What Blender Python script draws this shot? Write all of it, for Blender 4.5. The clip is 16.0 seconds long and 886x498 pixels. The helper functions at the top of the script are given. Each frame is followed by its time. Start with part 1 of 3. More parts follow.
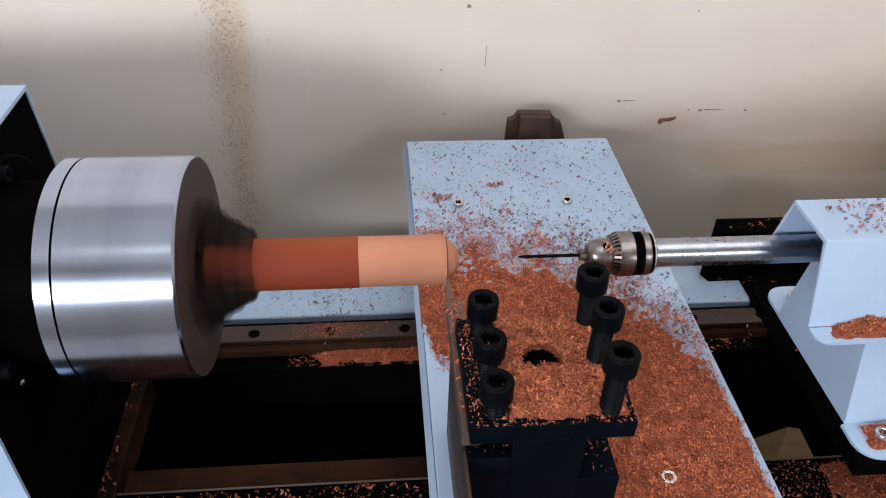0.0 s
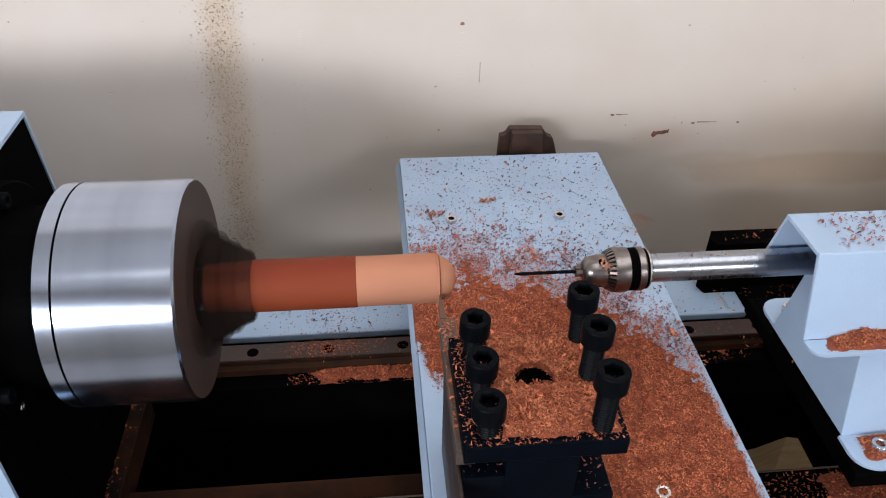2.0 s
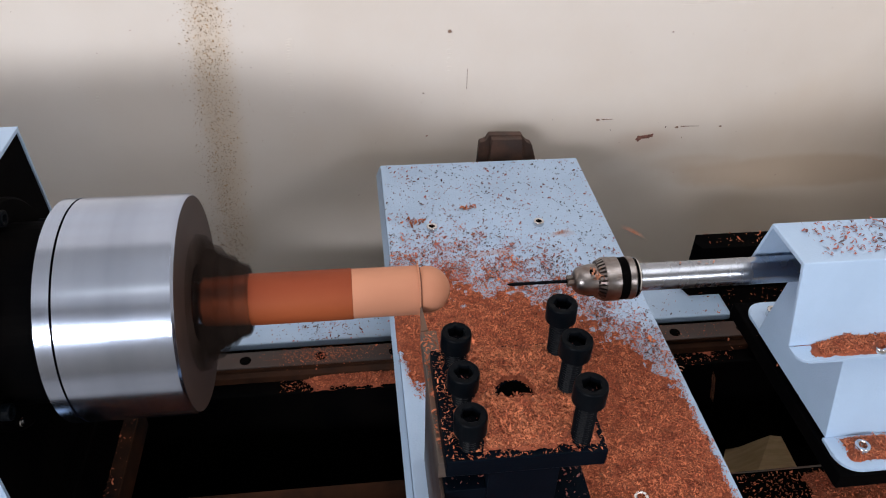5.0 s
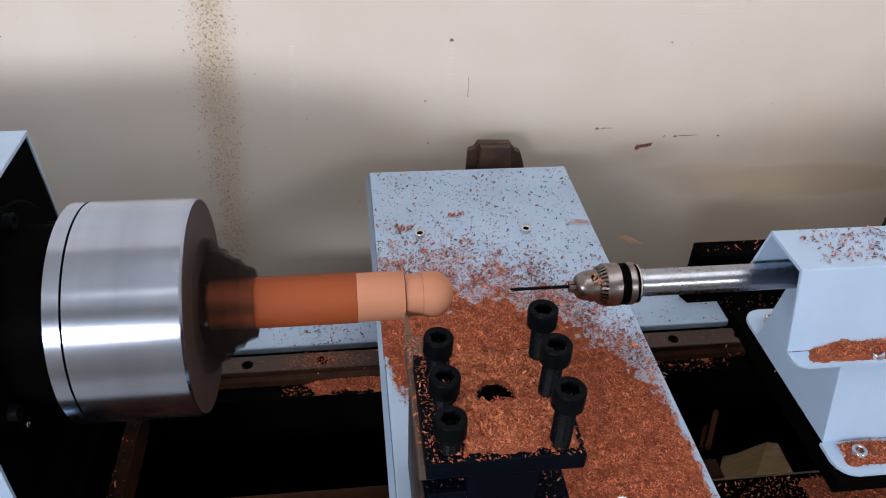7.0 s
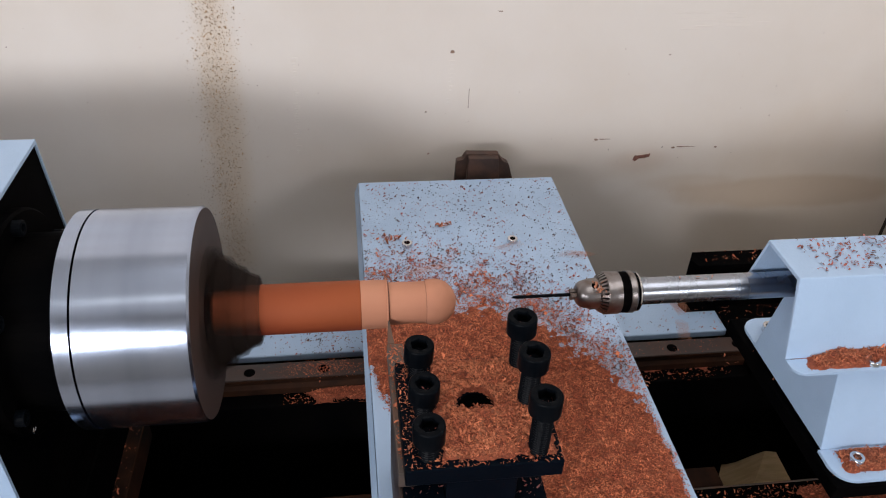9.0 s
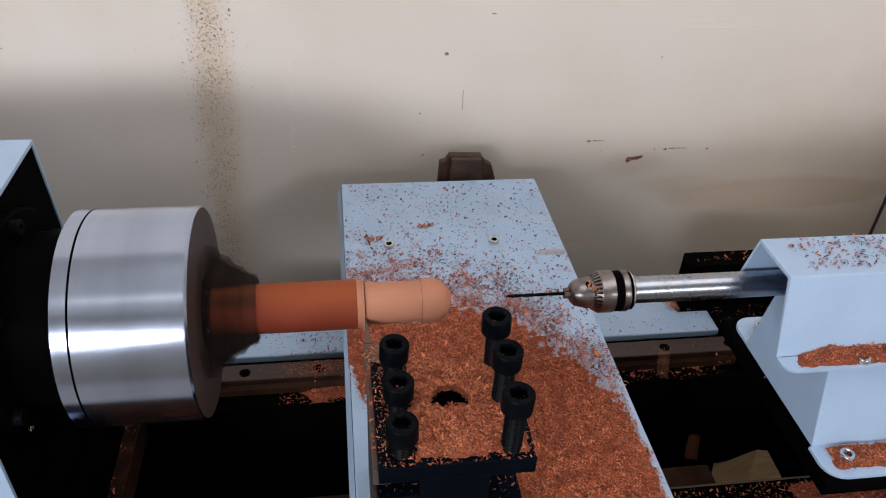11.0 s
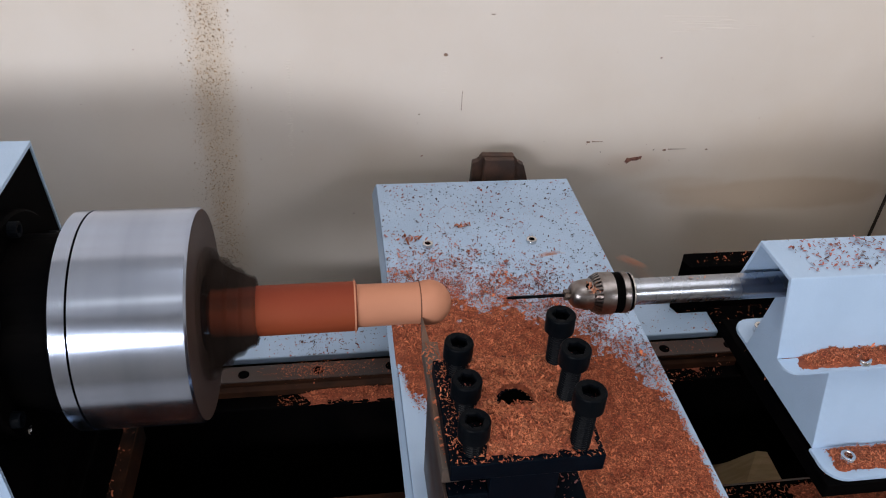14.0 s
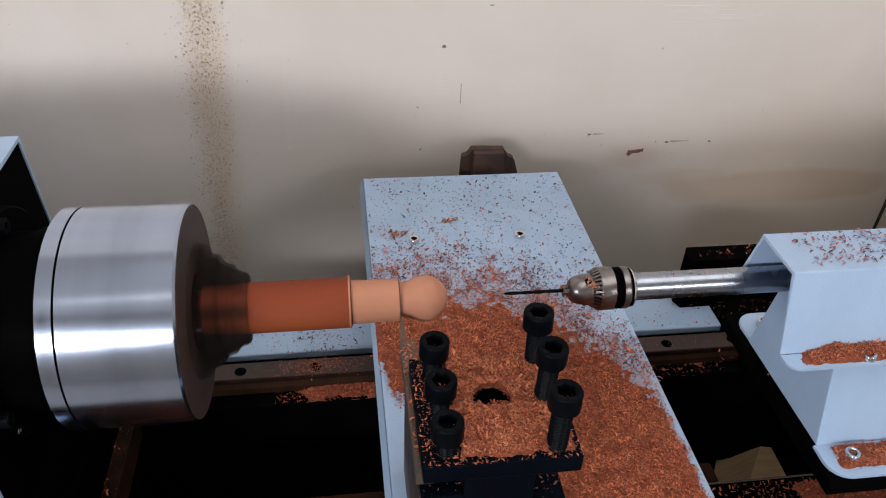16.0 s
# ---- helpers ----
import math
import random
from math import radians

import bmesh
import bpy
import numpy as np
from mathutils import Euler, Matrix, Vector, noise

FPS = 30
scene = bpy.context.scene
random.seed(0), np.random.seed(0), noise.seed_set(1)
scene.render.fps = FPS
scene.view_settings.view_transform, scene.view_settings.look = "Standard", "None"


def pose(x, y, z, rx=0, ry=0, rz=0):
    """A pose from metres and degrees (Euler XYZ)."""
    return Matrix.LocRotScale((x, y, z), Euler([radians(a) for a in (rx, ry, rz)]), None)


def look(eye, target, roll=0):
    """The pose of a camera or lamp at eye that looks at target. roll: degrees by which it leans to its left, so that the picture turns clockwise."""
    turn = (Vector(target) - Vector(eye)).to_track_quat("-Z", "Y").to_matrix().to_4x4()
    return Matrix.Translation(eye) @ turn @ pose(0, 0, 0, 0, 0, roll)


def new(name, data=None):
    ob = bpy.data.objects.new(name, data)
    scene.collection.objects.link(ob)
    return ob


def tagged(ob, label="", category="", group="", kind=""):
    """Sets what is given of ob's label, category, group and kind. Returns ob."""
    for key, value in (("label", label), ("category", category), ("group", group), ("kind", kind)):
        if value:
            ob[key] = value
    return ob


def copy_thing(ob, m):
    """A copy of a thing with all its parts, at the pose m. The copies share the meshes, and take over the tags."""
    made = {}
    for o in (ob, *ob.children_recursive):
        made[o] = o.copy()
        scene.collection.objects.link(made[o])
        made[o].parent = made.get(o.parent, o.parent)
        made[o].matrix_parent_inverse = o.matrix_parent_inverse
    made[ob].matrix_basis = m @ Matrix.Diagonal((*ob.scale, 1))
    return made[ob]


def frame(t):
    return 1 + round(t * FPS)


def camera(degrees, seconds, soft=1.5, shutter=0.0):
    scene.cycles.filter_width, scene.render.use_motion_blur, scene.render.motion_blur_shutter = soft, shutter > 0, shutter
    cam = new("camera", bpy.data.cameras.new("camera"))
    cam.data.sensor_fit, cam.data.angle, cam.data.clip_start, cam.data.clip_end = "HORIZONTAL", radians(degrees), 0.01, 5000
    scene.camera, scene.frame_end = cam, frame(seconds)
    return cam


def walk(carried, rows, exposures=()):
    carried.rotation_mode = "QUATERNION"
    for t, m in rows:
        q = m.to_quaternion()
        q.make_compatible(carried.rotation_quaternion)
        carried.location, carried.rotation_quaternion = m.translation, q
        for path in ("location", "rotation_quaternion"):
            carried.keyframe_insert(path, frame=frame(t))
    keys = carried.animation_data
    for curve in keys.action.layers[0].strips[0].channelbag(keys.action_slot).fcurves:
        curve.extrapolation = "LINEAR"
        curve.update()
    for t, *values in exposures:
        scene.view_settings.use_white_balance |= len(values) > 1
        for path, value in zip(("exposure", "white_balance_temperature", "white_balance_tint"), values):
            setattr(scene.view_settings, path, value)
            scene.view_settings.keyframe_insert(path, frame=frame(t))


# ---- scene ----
cam = camera(59.82, 16.0, soft=1.1, shutter=0.9)
# seconds, eye (m), yaw, pitch, roll (degrees)
PATH = [
    (0.0, 0.1606, -0.3402, 0.2758, -4.68, -38.14, -1.56),
    (0.5, 0.1600, -0.3398, 0.2774, -4.88, -37.87, -1.13),
    (1.0, 0.1591, -0.3408, 0.2789, -4.70, -37.90, -1.02),
    (1.5, 0.1615, -0.3388, 0.2791, -4.96, -38.05, -0.68),
    (2.0, 0.1605, -0.3401, 0.2813, -5.37, -37.32, -1.05),
    (2.5, 0.1568, -0.3431, 0.2845, -5.27, -37.37, -1.51),
    (3.0, 0.1555, -0.3432, 0.2864, -5.48, -37.11, -1.23),
    (3.5, 0.1538, -0.3409, 0.2855, -5.63, -37.56, -1.28),
    (4.0, 0.1510, -0.3407, 0.2888, -6.06, -38.00, -1.19),
    (4.5, 0.1497, -0.3408, 0.2941, -6.33, -37.74, -1.47),
    (5.0, 0.1529, -0.3389, 0.2931, -6.79, -37.66, -1.49),
    (7.5, 0.1458, -0.3456, 0.2951, -6.89, -36.75, -2.06),
    (8.0, 0.1446, -0.3467, 0.2950, -6.93, -36.50, -2.14),
    (8.5, 0.1430, -0.3480, 0.2956, -6.90, -36.42, -2.20),
    (9.0, 0.1429, -0.3494, 0.2967, -7.00, -36.18, -2.20),
    (11.5, 0.1396, -0.3541, 0.2973, -7.50, -35.93, -2.51),
    (12.0, 0.1384, -0.3511, 0.2969, -7.38, -36.14, -2.43),
    (12.5, 0.1378, -0.3530, 0.2973, -7.40, -36.03, -2.49),
    (13.0, 0.1386, -0.3560, 0.2979, -7.52, -35.84, -2.51),
    (13.5, 0.1374, -0.3541, 0.2982, -7.54, -35.89, -2.66),
    (14.0, 0.1397, -0.3520, 0.2971, -7.61, -35.91, -2.56),
    (14.5, 0.1409, -0.3500, 0.2955, -7.15, -36.03, -2.34),
    (15.0, 0.1434, -0.3485, 0.2945, -7.13, -36.01, -2.26),
    (15.5, 0.1453, -0.3464, 0.2934, -7.35, -36.22, -2.21),
    (16.0, 0.1460, -0.3455, 0.2931, -7.48, -36.39, -2.14),
]
walk(cam, [(t, pose(x, y, z, 90 + pitch, roll, yaw)) for t, x, y, z, yaw, pitch, roll in PATH],
     exposures=[(0.0, 0.08), (3.5, 0.02), (5.0, 0.0), (7.5, -0.09), (9.0, -0.13), (12.0, -0.21), (16.0, -0.21)])

# seconds and the carriage's way along the bed, in metres
SLIDE = [
    (0.0, 0.0000),
    (0.5, -0.0004),
    (1.0, -0.0011),
    (1.5, -0.0020),
    (2.0, -0.0026),
    (2.5, -0.0032),
    (3.0, -0.0036),
    (3.5, -0.0047),
    (4.0, -0.0067),
    (4.5, -0.0085),
    (5.0, -0.0104),
    (7.5, -0.0245),
    (8.0, -0.0272),
    (8.5, -0.0302),
    (9.0, -0.0333),
    (11.5, -0.0475),
    (12.0, -0.0503),
    (12.5, -0.0411),
    (13.0, -0.0289),
    (13.5, -0.0168),
    (14.0, -0.0112),
    (14.5, -0.0130),
    (15.0, -0.0152),
    (15.5, -0.0181),
    (16.0, -0.0209),
]

# ---- light ----
scene.view_settings.exposure = 0.0
world = bpy.data.worlds.new("room_light")
scene.world = world
world.use_nodes = True
world.node_tree.nodes["Background"].inputs[0].default_value = (0.80, 0.88, 1.0, 1)
world.node_tree.nodes["Background"].inputs[1].default_value = 0.25


def area_lamp(name, eye, target, sx, sy, watts, colour):
    data = bpy.data.lights.new(name, "AREA")
    data.shape, data.size, data.size_y, data.energy, data.color = "RECTANGLE", sx, sy, watts, colour
    ob = new(name, data)
    ob.matrix_basis = look(eye, target)
    return ob


area_lamp("window_daylight", (-1.12, -1.94, 0.66), (-0.02, 0.0, -0.02), 1.4, 0.34, 44, (0.955, 0.955, 1.0))
area_lamp("side_window_daylight", (1.25, -1.94, 0.66), (0.30, 0.0, -0.02), 0.66, 0.34, 9.5, (0.955, 0.955, 1.0))
# Unseen overhead fill, added to brighten the plate and the wall's right side.
area_lamp("overhead_fill_light", (0.72, -0.26, 1.50), (0.62, 0.0, -0.1), 1.6, 0.90, 10.5, (0.985, 0.955, 0.955))
# Weak strip lamp, added as fill for the chuck's upper side; no tube known.
area_lamp("chuck_fill_light", (0.10, -0.95, 1.45), (0.05, 0.0, 0.0), 1.4, 0.16, 0.6, (1.0, 0.94, 0.84))


# ---- materials ----
def material(name, base, rough=0.5, metal=0.0, second=None, scale=40.0, mix=(0.4, 0.65), bump=0.1, fine=400.0,
             stretch=(1, 1, 1), rough_var=0.1, island=0.0, coat=0.0, aniso=0.0, speckle=None, spec=0.5):
    """A noise-mixed surface: base and second colour by a coarse noise, bump and roughness by a fine one."""
    m = bpy.data.materials.new(name)
    m.use_nodes = True
    nt = m.node_tree
    n, link = nt.nodes, nt.links.new
    bsdf = n["Principled BSDF"]
    tc = n.new("ShaderNodeTexCoord")
    mp = n.new("ShaderNodeMapping")
    mp.inputs["Scale"].default_value = stretch
    link(tc.outputs["Object"], mp.inputs[0])
    coarse = n.new("ShaderNodeTexNoise")
    coarse.inputs["Scale"].default_value, coarse.inputs["Detail"].default_value = scale, 6
    link(mp.outputs[0], coarse.inputs["Vector"])
    ramp = n.new("ShaderNodeValToRGB")
    ramp.color_ramp.elements[0].position, ramp.color_ramp.elements[1].position = mix
    ramp.color_ramp.elements[0].color = (*base, 1)
    ramp.color_ramp.elements[1].color = (*(second or [c * 0.8 for c in base]), 1)
    link(coarse.outputs[0], ramp.inputs[0])
    colour = ramp.outputs[0]
    if island:
        geo = n.new("ShaderNodeNewGeometry")
        hsv = n.new("ShaderNodeHueSaturation")
        rng = n.new("ShaderNodeMapRange")
        rng.inputs["To Min"].default_value, rng.inputs["To Max"].default_value = 1 - island, 1 + island
        link(geo.outputs["Random Per Island"], rng.inputs[0])
        link(rng.outputs[0], hsv.inputs["Value"])
        link(colour, hsv.inputs["Color"])
        colour = hsv.outputs[0]
    if speckle:
        sp_colour, sp_scale, sp_cut = speckle
        vn = n.new("ShaderNodeTexNoise")
        vn.inputs["Scale"].default_value, vn.inputs["Detail"].default_value = sp_scale, 3
        link(tc.outputs["Object"], vn.inputs["Vector"])
        cut = n.new("ShaderNodeValToRGB")
        cut.color_ramp.elements[0].position, cut.color_ramp.elements[1].position = sp_cut, sp_cut + 0.03
        link(vn.outputs[0], cut.inputs[0])
        mx = n.new("ShaderNodeMixRGB")
        mx.inputs[2].default_value = (*sp_colour, 1)
        link(cut.outputs[0], mx.inputs[0])
        link(colour, mx.inputs[1])
        colour = mx.outputs[0]
    link(colour, bsdf.inputs["Base Color"])
    fn = n.new("ShaderNodeTexNoise")
    fn.inputs["Scale"].default_value, fn.inputs["Detail"].default_value = fine, 4
    link(mp.outputs[0], fn.inputs["Vector"])
    bp = n.new("ShaderNodeBump")
    bp.inputs["Strength"].default_value, bp.inputs["Distance"].default_value = bump, 0.001
    link(fn.outputs[0], bp.inputs["Height"])
    link(bp.outputs[0], bsdf.inputs["Normal"])
    rr = n.new("ShaderNodeMapRange")
    rr.inputs["To Min"].default_value = max(0.02, rough - rough_var)
    rr.inputs["To Max"].default_value = min(1, rough + rough_var)
    link(coarse.outputs[0], rr.inputs[0])
    link(rr.outputs[0], bsdf.inputs["Roughness"])
    bsdf.inputs["Metallic"].default_value = metal
    bsdf.inputs["Specular IOR Level"].default_value = spec
    bsdf.inputs["Coat Weight"].default_value = coat
    bsdf.inputs["Anisotropic"].default_value = aniso
    return m


M_BLUE = material("pale_blue_paint", (0.385, 0.527, 0.725), 0.42, 0, (0.355, 0.490, 0.680), 25, bump=0.22, fine=650)
M_BLACK = material("black_oxide", (0.0012, 0.0030, 0.0062), 0.45, 0.0, (0.0018, 0.0038, 0.0075), 60, bump=0.08, fine=700, spec=0.03)
M_BLACKPAINT = material("black_paint", (0.0014, 0.0014, 0.0017), 0.5, 0, (0.0025, 0.0022, 0.0022), 30, bump=0.06, spec=0.005)
M_SCREW = material("black_screw_steel", (0.0020, 0.0030, 0.0045), 0.33, 0.0, (0.0040, 0.0048, 0.0065), 90, bump=0.05, fine=900, spec=0.035)
M_STEEL = material("turned_steel", (0.46, 0.54, 0.70), 0.18, 1.0, (0.39, 0.46, 0.60), 45, bump=0.05, fine=700,
                   stretch=(1, 0, 0), rough_var=0.04, aniso=0.3)
M_QUILL = material("ground_steel", (0.36, 0.39, 0.45), 0.27, 1.0, (0.31, 0.34, 0.39), 30, bump=0.03, stretch=(3, 1, 1), rough_var=0.05)
M_CHROME = material("dull_chrome", (0.25, 0.232, 0.232), 0.32, 1.0, (0.17, 0.135, 0.12), 120, bump=0.05)
M_JAW = material("oiled_jaw_steel", (0.014, 0.008, 0.006), 0.6, 0, (0.008, 0.005, 0.004), 60, bump=0.1, spec=0.10)
# Face darker than the steel body: dust, plus dark reflections put into the colour.
M_FACE = material("dark_chuck_face", (0.058, 0.040, 0.034), 0.5, 0, (0.042, 0.029, 0.025), 50, bump=0.08, spec=0.25)
M_RAIL = material("rail_steel", (0.038, 0.034, 0.035), 0.45, 0.4, (0.056, 0.030, 0.023), 35, mix=(0.35, 0.6), bump=0.05, stretch=(0.6, 1, 1))
M_RUST = material("brown_cast_iron", (0.045, 0.026, 0.02), 0.7, 0.1, (0.09, 0.045, 0.03), 60, bump=0.3)
M_DARKWOOD = material("padauk_wood", (0.31, 0.080, 0.026), 0.65, 0, (0.185, 0.030, 0.015), 16, mix=(0.36, 0.60), bump=0.1, stretch=(0.3, 2, 2), spec=0.2)
M_LIGHTWOOD = material("fresh_cut_wood", (0.53, 0.245, 0.152), 0.62, 0, (0.455, 0.195, 0.118), 30, bump=0.08, stretch=(0.3, 2, 2), spec=0.25)
M_CHIP = material("wood_chips", (0.50, 0.162, 0.076), 0.8, 0, (0.32, 0.080, 0.038), 150, bump=0.0, island=0.6)
M_CHIPFINE = material("brown_wood_chips", (0.48, 0.142, 0.064), 0.8, 0, (0.29, 0.066, 0.029), 120, bump=0.0, island=0.65)
M_CHIPDARK = material("small_dark_chips", (0.075, 0.036, 0.038), 0.8, 0, (0.36, 0.105, 0.085), 60, mix=(0.38, 0.6), bump=0.0, island=0.5)
M_SPECK = material("olive_brown_specks", (0.44, 0.30, 0.18), 0.8, 0, (0.33, 0.215, 0.12), 60, bump=0.0, island=0.5)
# Darker than the chips, so the shade of their gaps is painted in.
M_DUST = material("sawdust_bed", (0.33, 0.084, 0.038), 0.9, 0, (0.20, 0.047, 0.021), 260, bump=0.9, fine=900, mix=(0.35, 0.6))
M_BOARD = material("pale_board", (0.60, 0.43, 0.24), 0.7, 0, (0.50, 0.35, 0.18), 40, stretch=(1, 6, 1))
M_CREASE = material("dark_gap", (0.06, 0.045, 0.035), 0.9)
M_MARK = material("brown_board_mark", (0.19, 0.115, 0.085), 0.8, 0, (0.30, 0.20, 0.15), 300, bump=0.2)
M_GOUGE = material("red_brown_gouge", (0.13, 0.052, 0.040), 0.8, 0, (0.26, 0.12, 0.09), 260, bump=0.3)
M_BORESHADE = material("bore_shade", (0.001, 0.001, 0.001), 1.0, spec=0.0)
M_LEDGE = material("dark_brown_steel", (0.022, 0.010, 0.006), 0.7, 0, (0.045, 0.018, 0.009), 40, bump=0.1, spec=0.1)
M_BRIGHT = material("polished_screw_steel", (0.72, 0.72, 0.74), 0.2, 1.0, (0.6, 0.58, 0.56), 90, bump=0.03)
M_DUSTYBLACK = material("dusty_black_paint", (0.006, 0.005, 0.005), 0.7, 0, (0.060, 0.023, 0.011), 22, mix=(0.45, 0.75), bump=0.2, spec=0.08)
M_GREY = material("dusty_grey_steel", (0.10, 0.08, 0.07), 0.5, 0.3, (0.18, 0.085, 0.05), 45, mix=(0.45, 0.8), bump=0.1)
M_PLASTER = material("room_paint", (0.55, 0.52, 0.48), 0.8, 0, (0.50, 0.47, 0.43), 3, bump=0.1)
M_CEILING = material("white_ceiling_paint", (0.64, 0.62, 0.59), 0.8, 0, (0.60, 0.58, 0.55), 3, bump=0.1)
M_FLOOR = material("concrete", (0.40, 0.38, 0.36), 0.8, 0, (0.32, 0.30, 0.28), 5, bump=0.3)


def wall_material():
    """Cream painted board, with a tan streak of stuck dust, brown smears round the old screw holes, and a brown band
    and tan area that carry painted shade.
    """
    m = material("cream_board", (0.74, 0.68, 0.625), 0.55, 0, (0.69, 0.62, 0.555), 6, bump=0.06, fine=220)
    nt = m.node_tree
    n, link = nt.nodes, nt.links.new
    bsdf = n["Principled BSDF"]
    colour = bsdf.inputs["Base Color"].links[0].from_socket
    tc = n.new("ShaderNodeTexCoord")
    wob = n.new("ShaderNodeTexNoise")
    wob.inputs["Scale"].default_value, wob.inputs["Detail"].default_value = 14, 5
    link(tc.outputs["Object"], wob.inputs["Vector"])

    def stain_or_shade(colour, cx, cz, rx, rz, tint, strength, lo=0.25):
        mp = n.new("ShaderNodeMapping")
        mp.inputs["Location"].default_value = (-cx / rx, 0, -cz / rz)
        mp.inputs["Scale"].default_value = (1 / rx, 0, 1 / rz)
        link(tc.outputs["Object"], mp.inputs[0])
        ln = n.new("ShaderNodeVectorMath")
        ln.operation = "LENGTH"
        link(mp.outputs[0], ln.inputs[0])
        ad = n.new("ShaderNodeMath")
        ad.operation = "MULTIPLY_ADD"
        ad.inputs[1].default_value, ad.inputs[2].default_value = 0.8, -0.4
        link(wob.outputs[0], ad.inputs[0])
        sm = n.new("ShaderNodeMath")
        link(ln.outputs["Value"], sm.inputs[0])
        link(ad.outputs[0], sm.inputs[1])
        mr = n.new("ShaderNodeMapRange")
        mr.interpolation_type = "SMOOTHSTEP"
        mr.inputs["From Min"].default_value, mr.inputs["From Max"].default_value = lo, 1.0
        mr.inputs["To Min"].default_value, mr.inputs["To Max"].default_value = strength, 0.0
        link(sm.outputs[0], mr.inputs[0])
        mx = n.new("ShaderNodeMixRGB")
        mx.inputs[2].default_value = (*tint, 1)
        link(mr.outputs[0], mx.inputs[0])
        link(colour, mx.inputs[1])
        return mx.outputs[0]

    colour = stain_or_shade(colour, 0.032, -0.02, 0.026, 0.26, (0.62, 0.49, 0.34), 0.42)
    colour = stain_or_shade(colour, 0.45, -0.098, 0.05, 0.018, (0.46, 0.30, 0.21), 0.22)
    # Brown band to the right: a stain that also carries a painted shadow band.
    colour = stain_or_shade(colour, 0.645, -0.143, 0.165, 0.024, (0.50, 0.36, 0.24), 0.48, 0.62)
    colour = stain_or_shade(colour, 0.52, -0.128, 0.07, 0.014, (0.50, 0.36, 0.24), 0.26, 0.4)
    # Dusty tan area at the right, with its warm shade put into the colour.
    colour = stain_or_shade(colour, 0.66, -0.17, 0.20, 0.17, (0.64, 0.49, 0.33), 0.30)
    # Faint wide tan band across the middle.
    colour = stain_or_shade(colour, 0.30, -0.10, 0.32, 0.05, (0.62, 0.50, 0.38), 0.16)
    colour = stain_or_shade(colour, 0.424, -0.129, 0.030, 0.016, (0.84, 0.80, 0.77), 0.30)
    link(colour, bsdf.inputs["Base Color"])
    return m


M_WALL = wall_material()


# ---- mesh helpers ----
def mesh_of(bm, name, mat, smooth=False):
    me = bpy.data.meshes.new(name)
    bmesh.ops.recalc_face_normals(bm, faces=bm.faces)
    bm.to_mesh(me)
    bm.free()
    me.materials.append(mat)
    if smooth:
        for poly in me.polygons:
            poly.use_smooth = True
        me.set_sharp_from_angle(angle=radians(35))
    return me


def part(name, bm, mat, parent=None, label="", smooth=False):
    ob = new(name, mesh_of(bm, name, mat, smooth))
    if parent:
        ob.parent = parent
    if label:
        tagged(ob, label)
    return ob


def thing(name, label, category, group="", kind="", at=(0, 0, 0)):
    ob = new(name)
    ob.empty_display_size = 0.02
    ob.location = at
    return tagged(ob, label, category, group, kind)


def box(x0, x1, y0, y1, z0, z1, bevel=0.0, bm=None):
    own = bmesh.new()
    v = [own.verts.new((x, y, z)) for x in (x0, x1) for y in (y0, y1) for z in (z0, z1)]
    for f in ((0, 1, 3, 2), (4, 6, 7, 5), (0, 4, 5, 1), (2, 3, 7, 6), (0, 2, 6, 4), (1, 5, 7, 3)):
        own.faces.new([v[i] for i in f])
    if bevel:
        bmesh.ops.bevel(own, geom=list(own.edges), offset=bevel, segments=2, affect="EDGES", profile=0.5)
    return join(bm, own)


def join(bm, own):
    if bm is None:
        return own
    tmp = bpy.data.meshes.new("tmp")
    own.to_mesh(tmp)
    own.free()
    bm.from_mesh(tmp)
    bpy.data.meshes.remove(tmp)
    return bm


def revolve(profile, segments=64, axis="x", closed=False, bm=None):
    """Turns (along, radius) pairs about an axis."""
    own = bmesh.new()
    rings = []
    for a, r in profile:
        ring = []
        for k in range(segments):
            w = 2 * math.pi * k / segments
            c, s = r * math.cos(w), r * math.sin(w)
            ring.append(own.verts.new((a, c, s) if axis == "x" else (c, s, a)))
        rings.append(ring)
    pairs = list(zip(rings, rings[1:])) + ([(rings[-1], rings[0])] if closed else [])
    for p, q in pairs:
        for k in range(segments):
            own.faces.new((p[k], p[(k + 1) % segments], q[(k + 1) % segments], q[k]))
    if not closed:
        own.faces.new(rings[0])
        own.faces.new(rings[-1])
    return join(bm, own)


def prism(points, axis, a, b, bevel=0.0, bm=None):
    """A polygon drawn across an axis, pulled from a to b. x: points (y, z); y: (x, z); z: (x, y)."""
    own = bmesh.new()

    def at(p, w):
        return {"x": (w, p[0], p[1]), "y": (p[0], w, p[1]), "z": (p[0], p[1], w)}[axis]

    lo, hi = [own.verts.new(at(p, a)) for p in points], [own.verts.new(at(p, b)) for p in points]
    own.faces.new(lo)
    own.faces.new(hi)
    for k in range(len(points)):
        own.faces.new((lo[k], lo[(k + 1) % len(points)], hi[(k + 1) % len(points)], hi[k]))
    if bevel:
        bmesh.ops.bevel(own, geom=list(own.edges), offset=bevel, segments=2, affect="EDGES", profile=0.5)
    return join(bm, own)


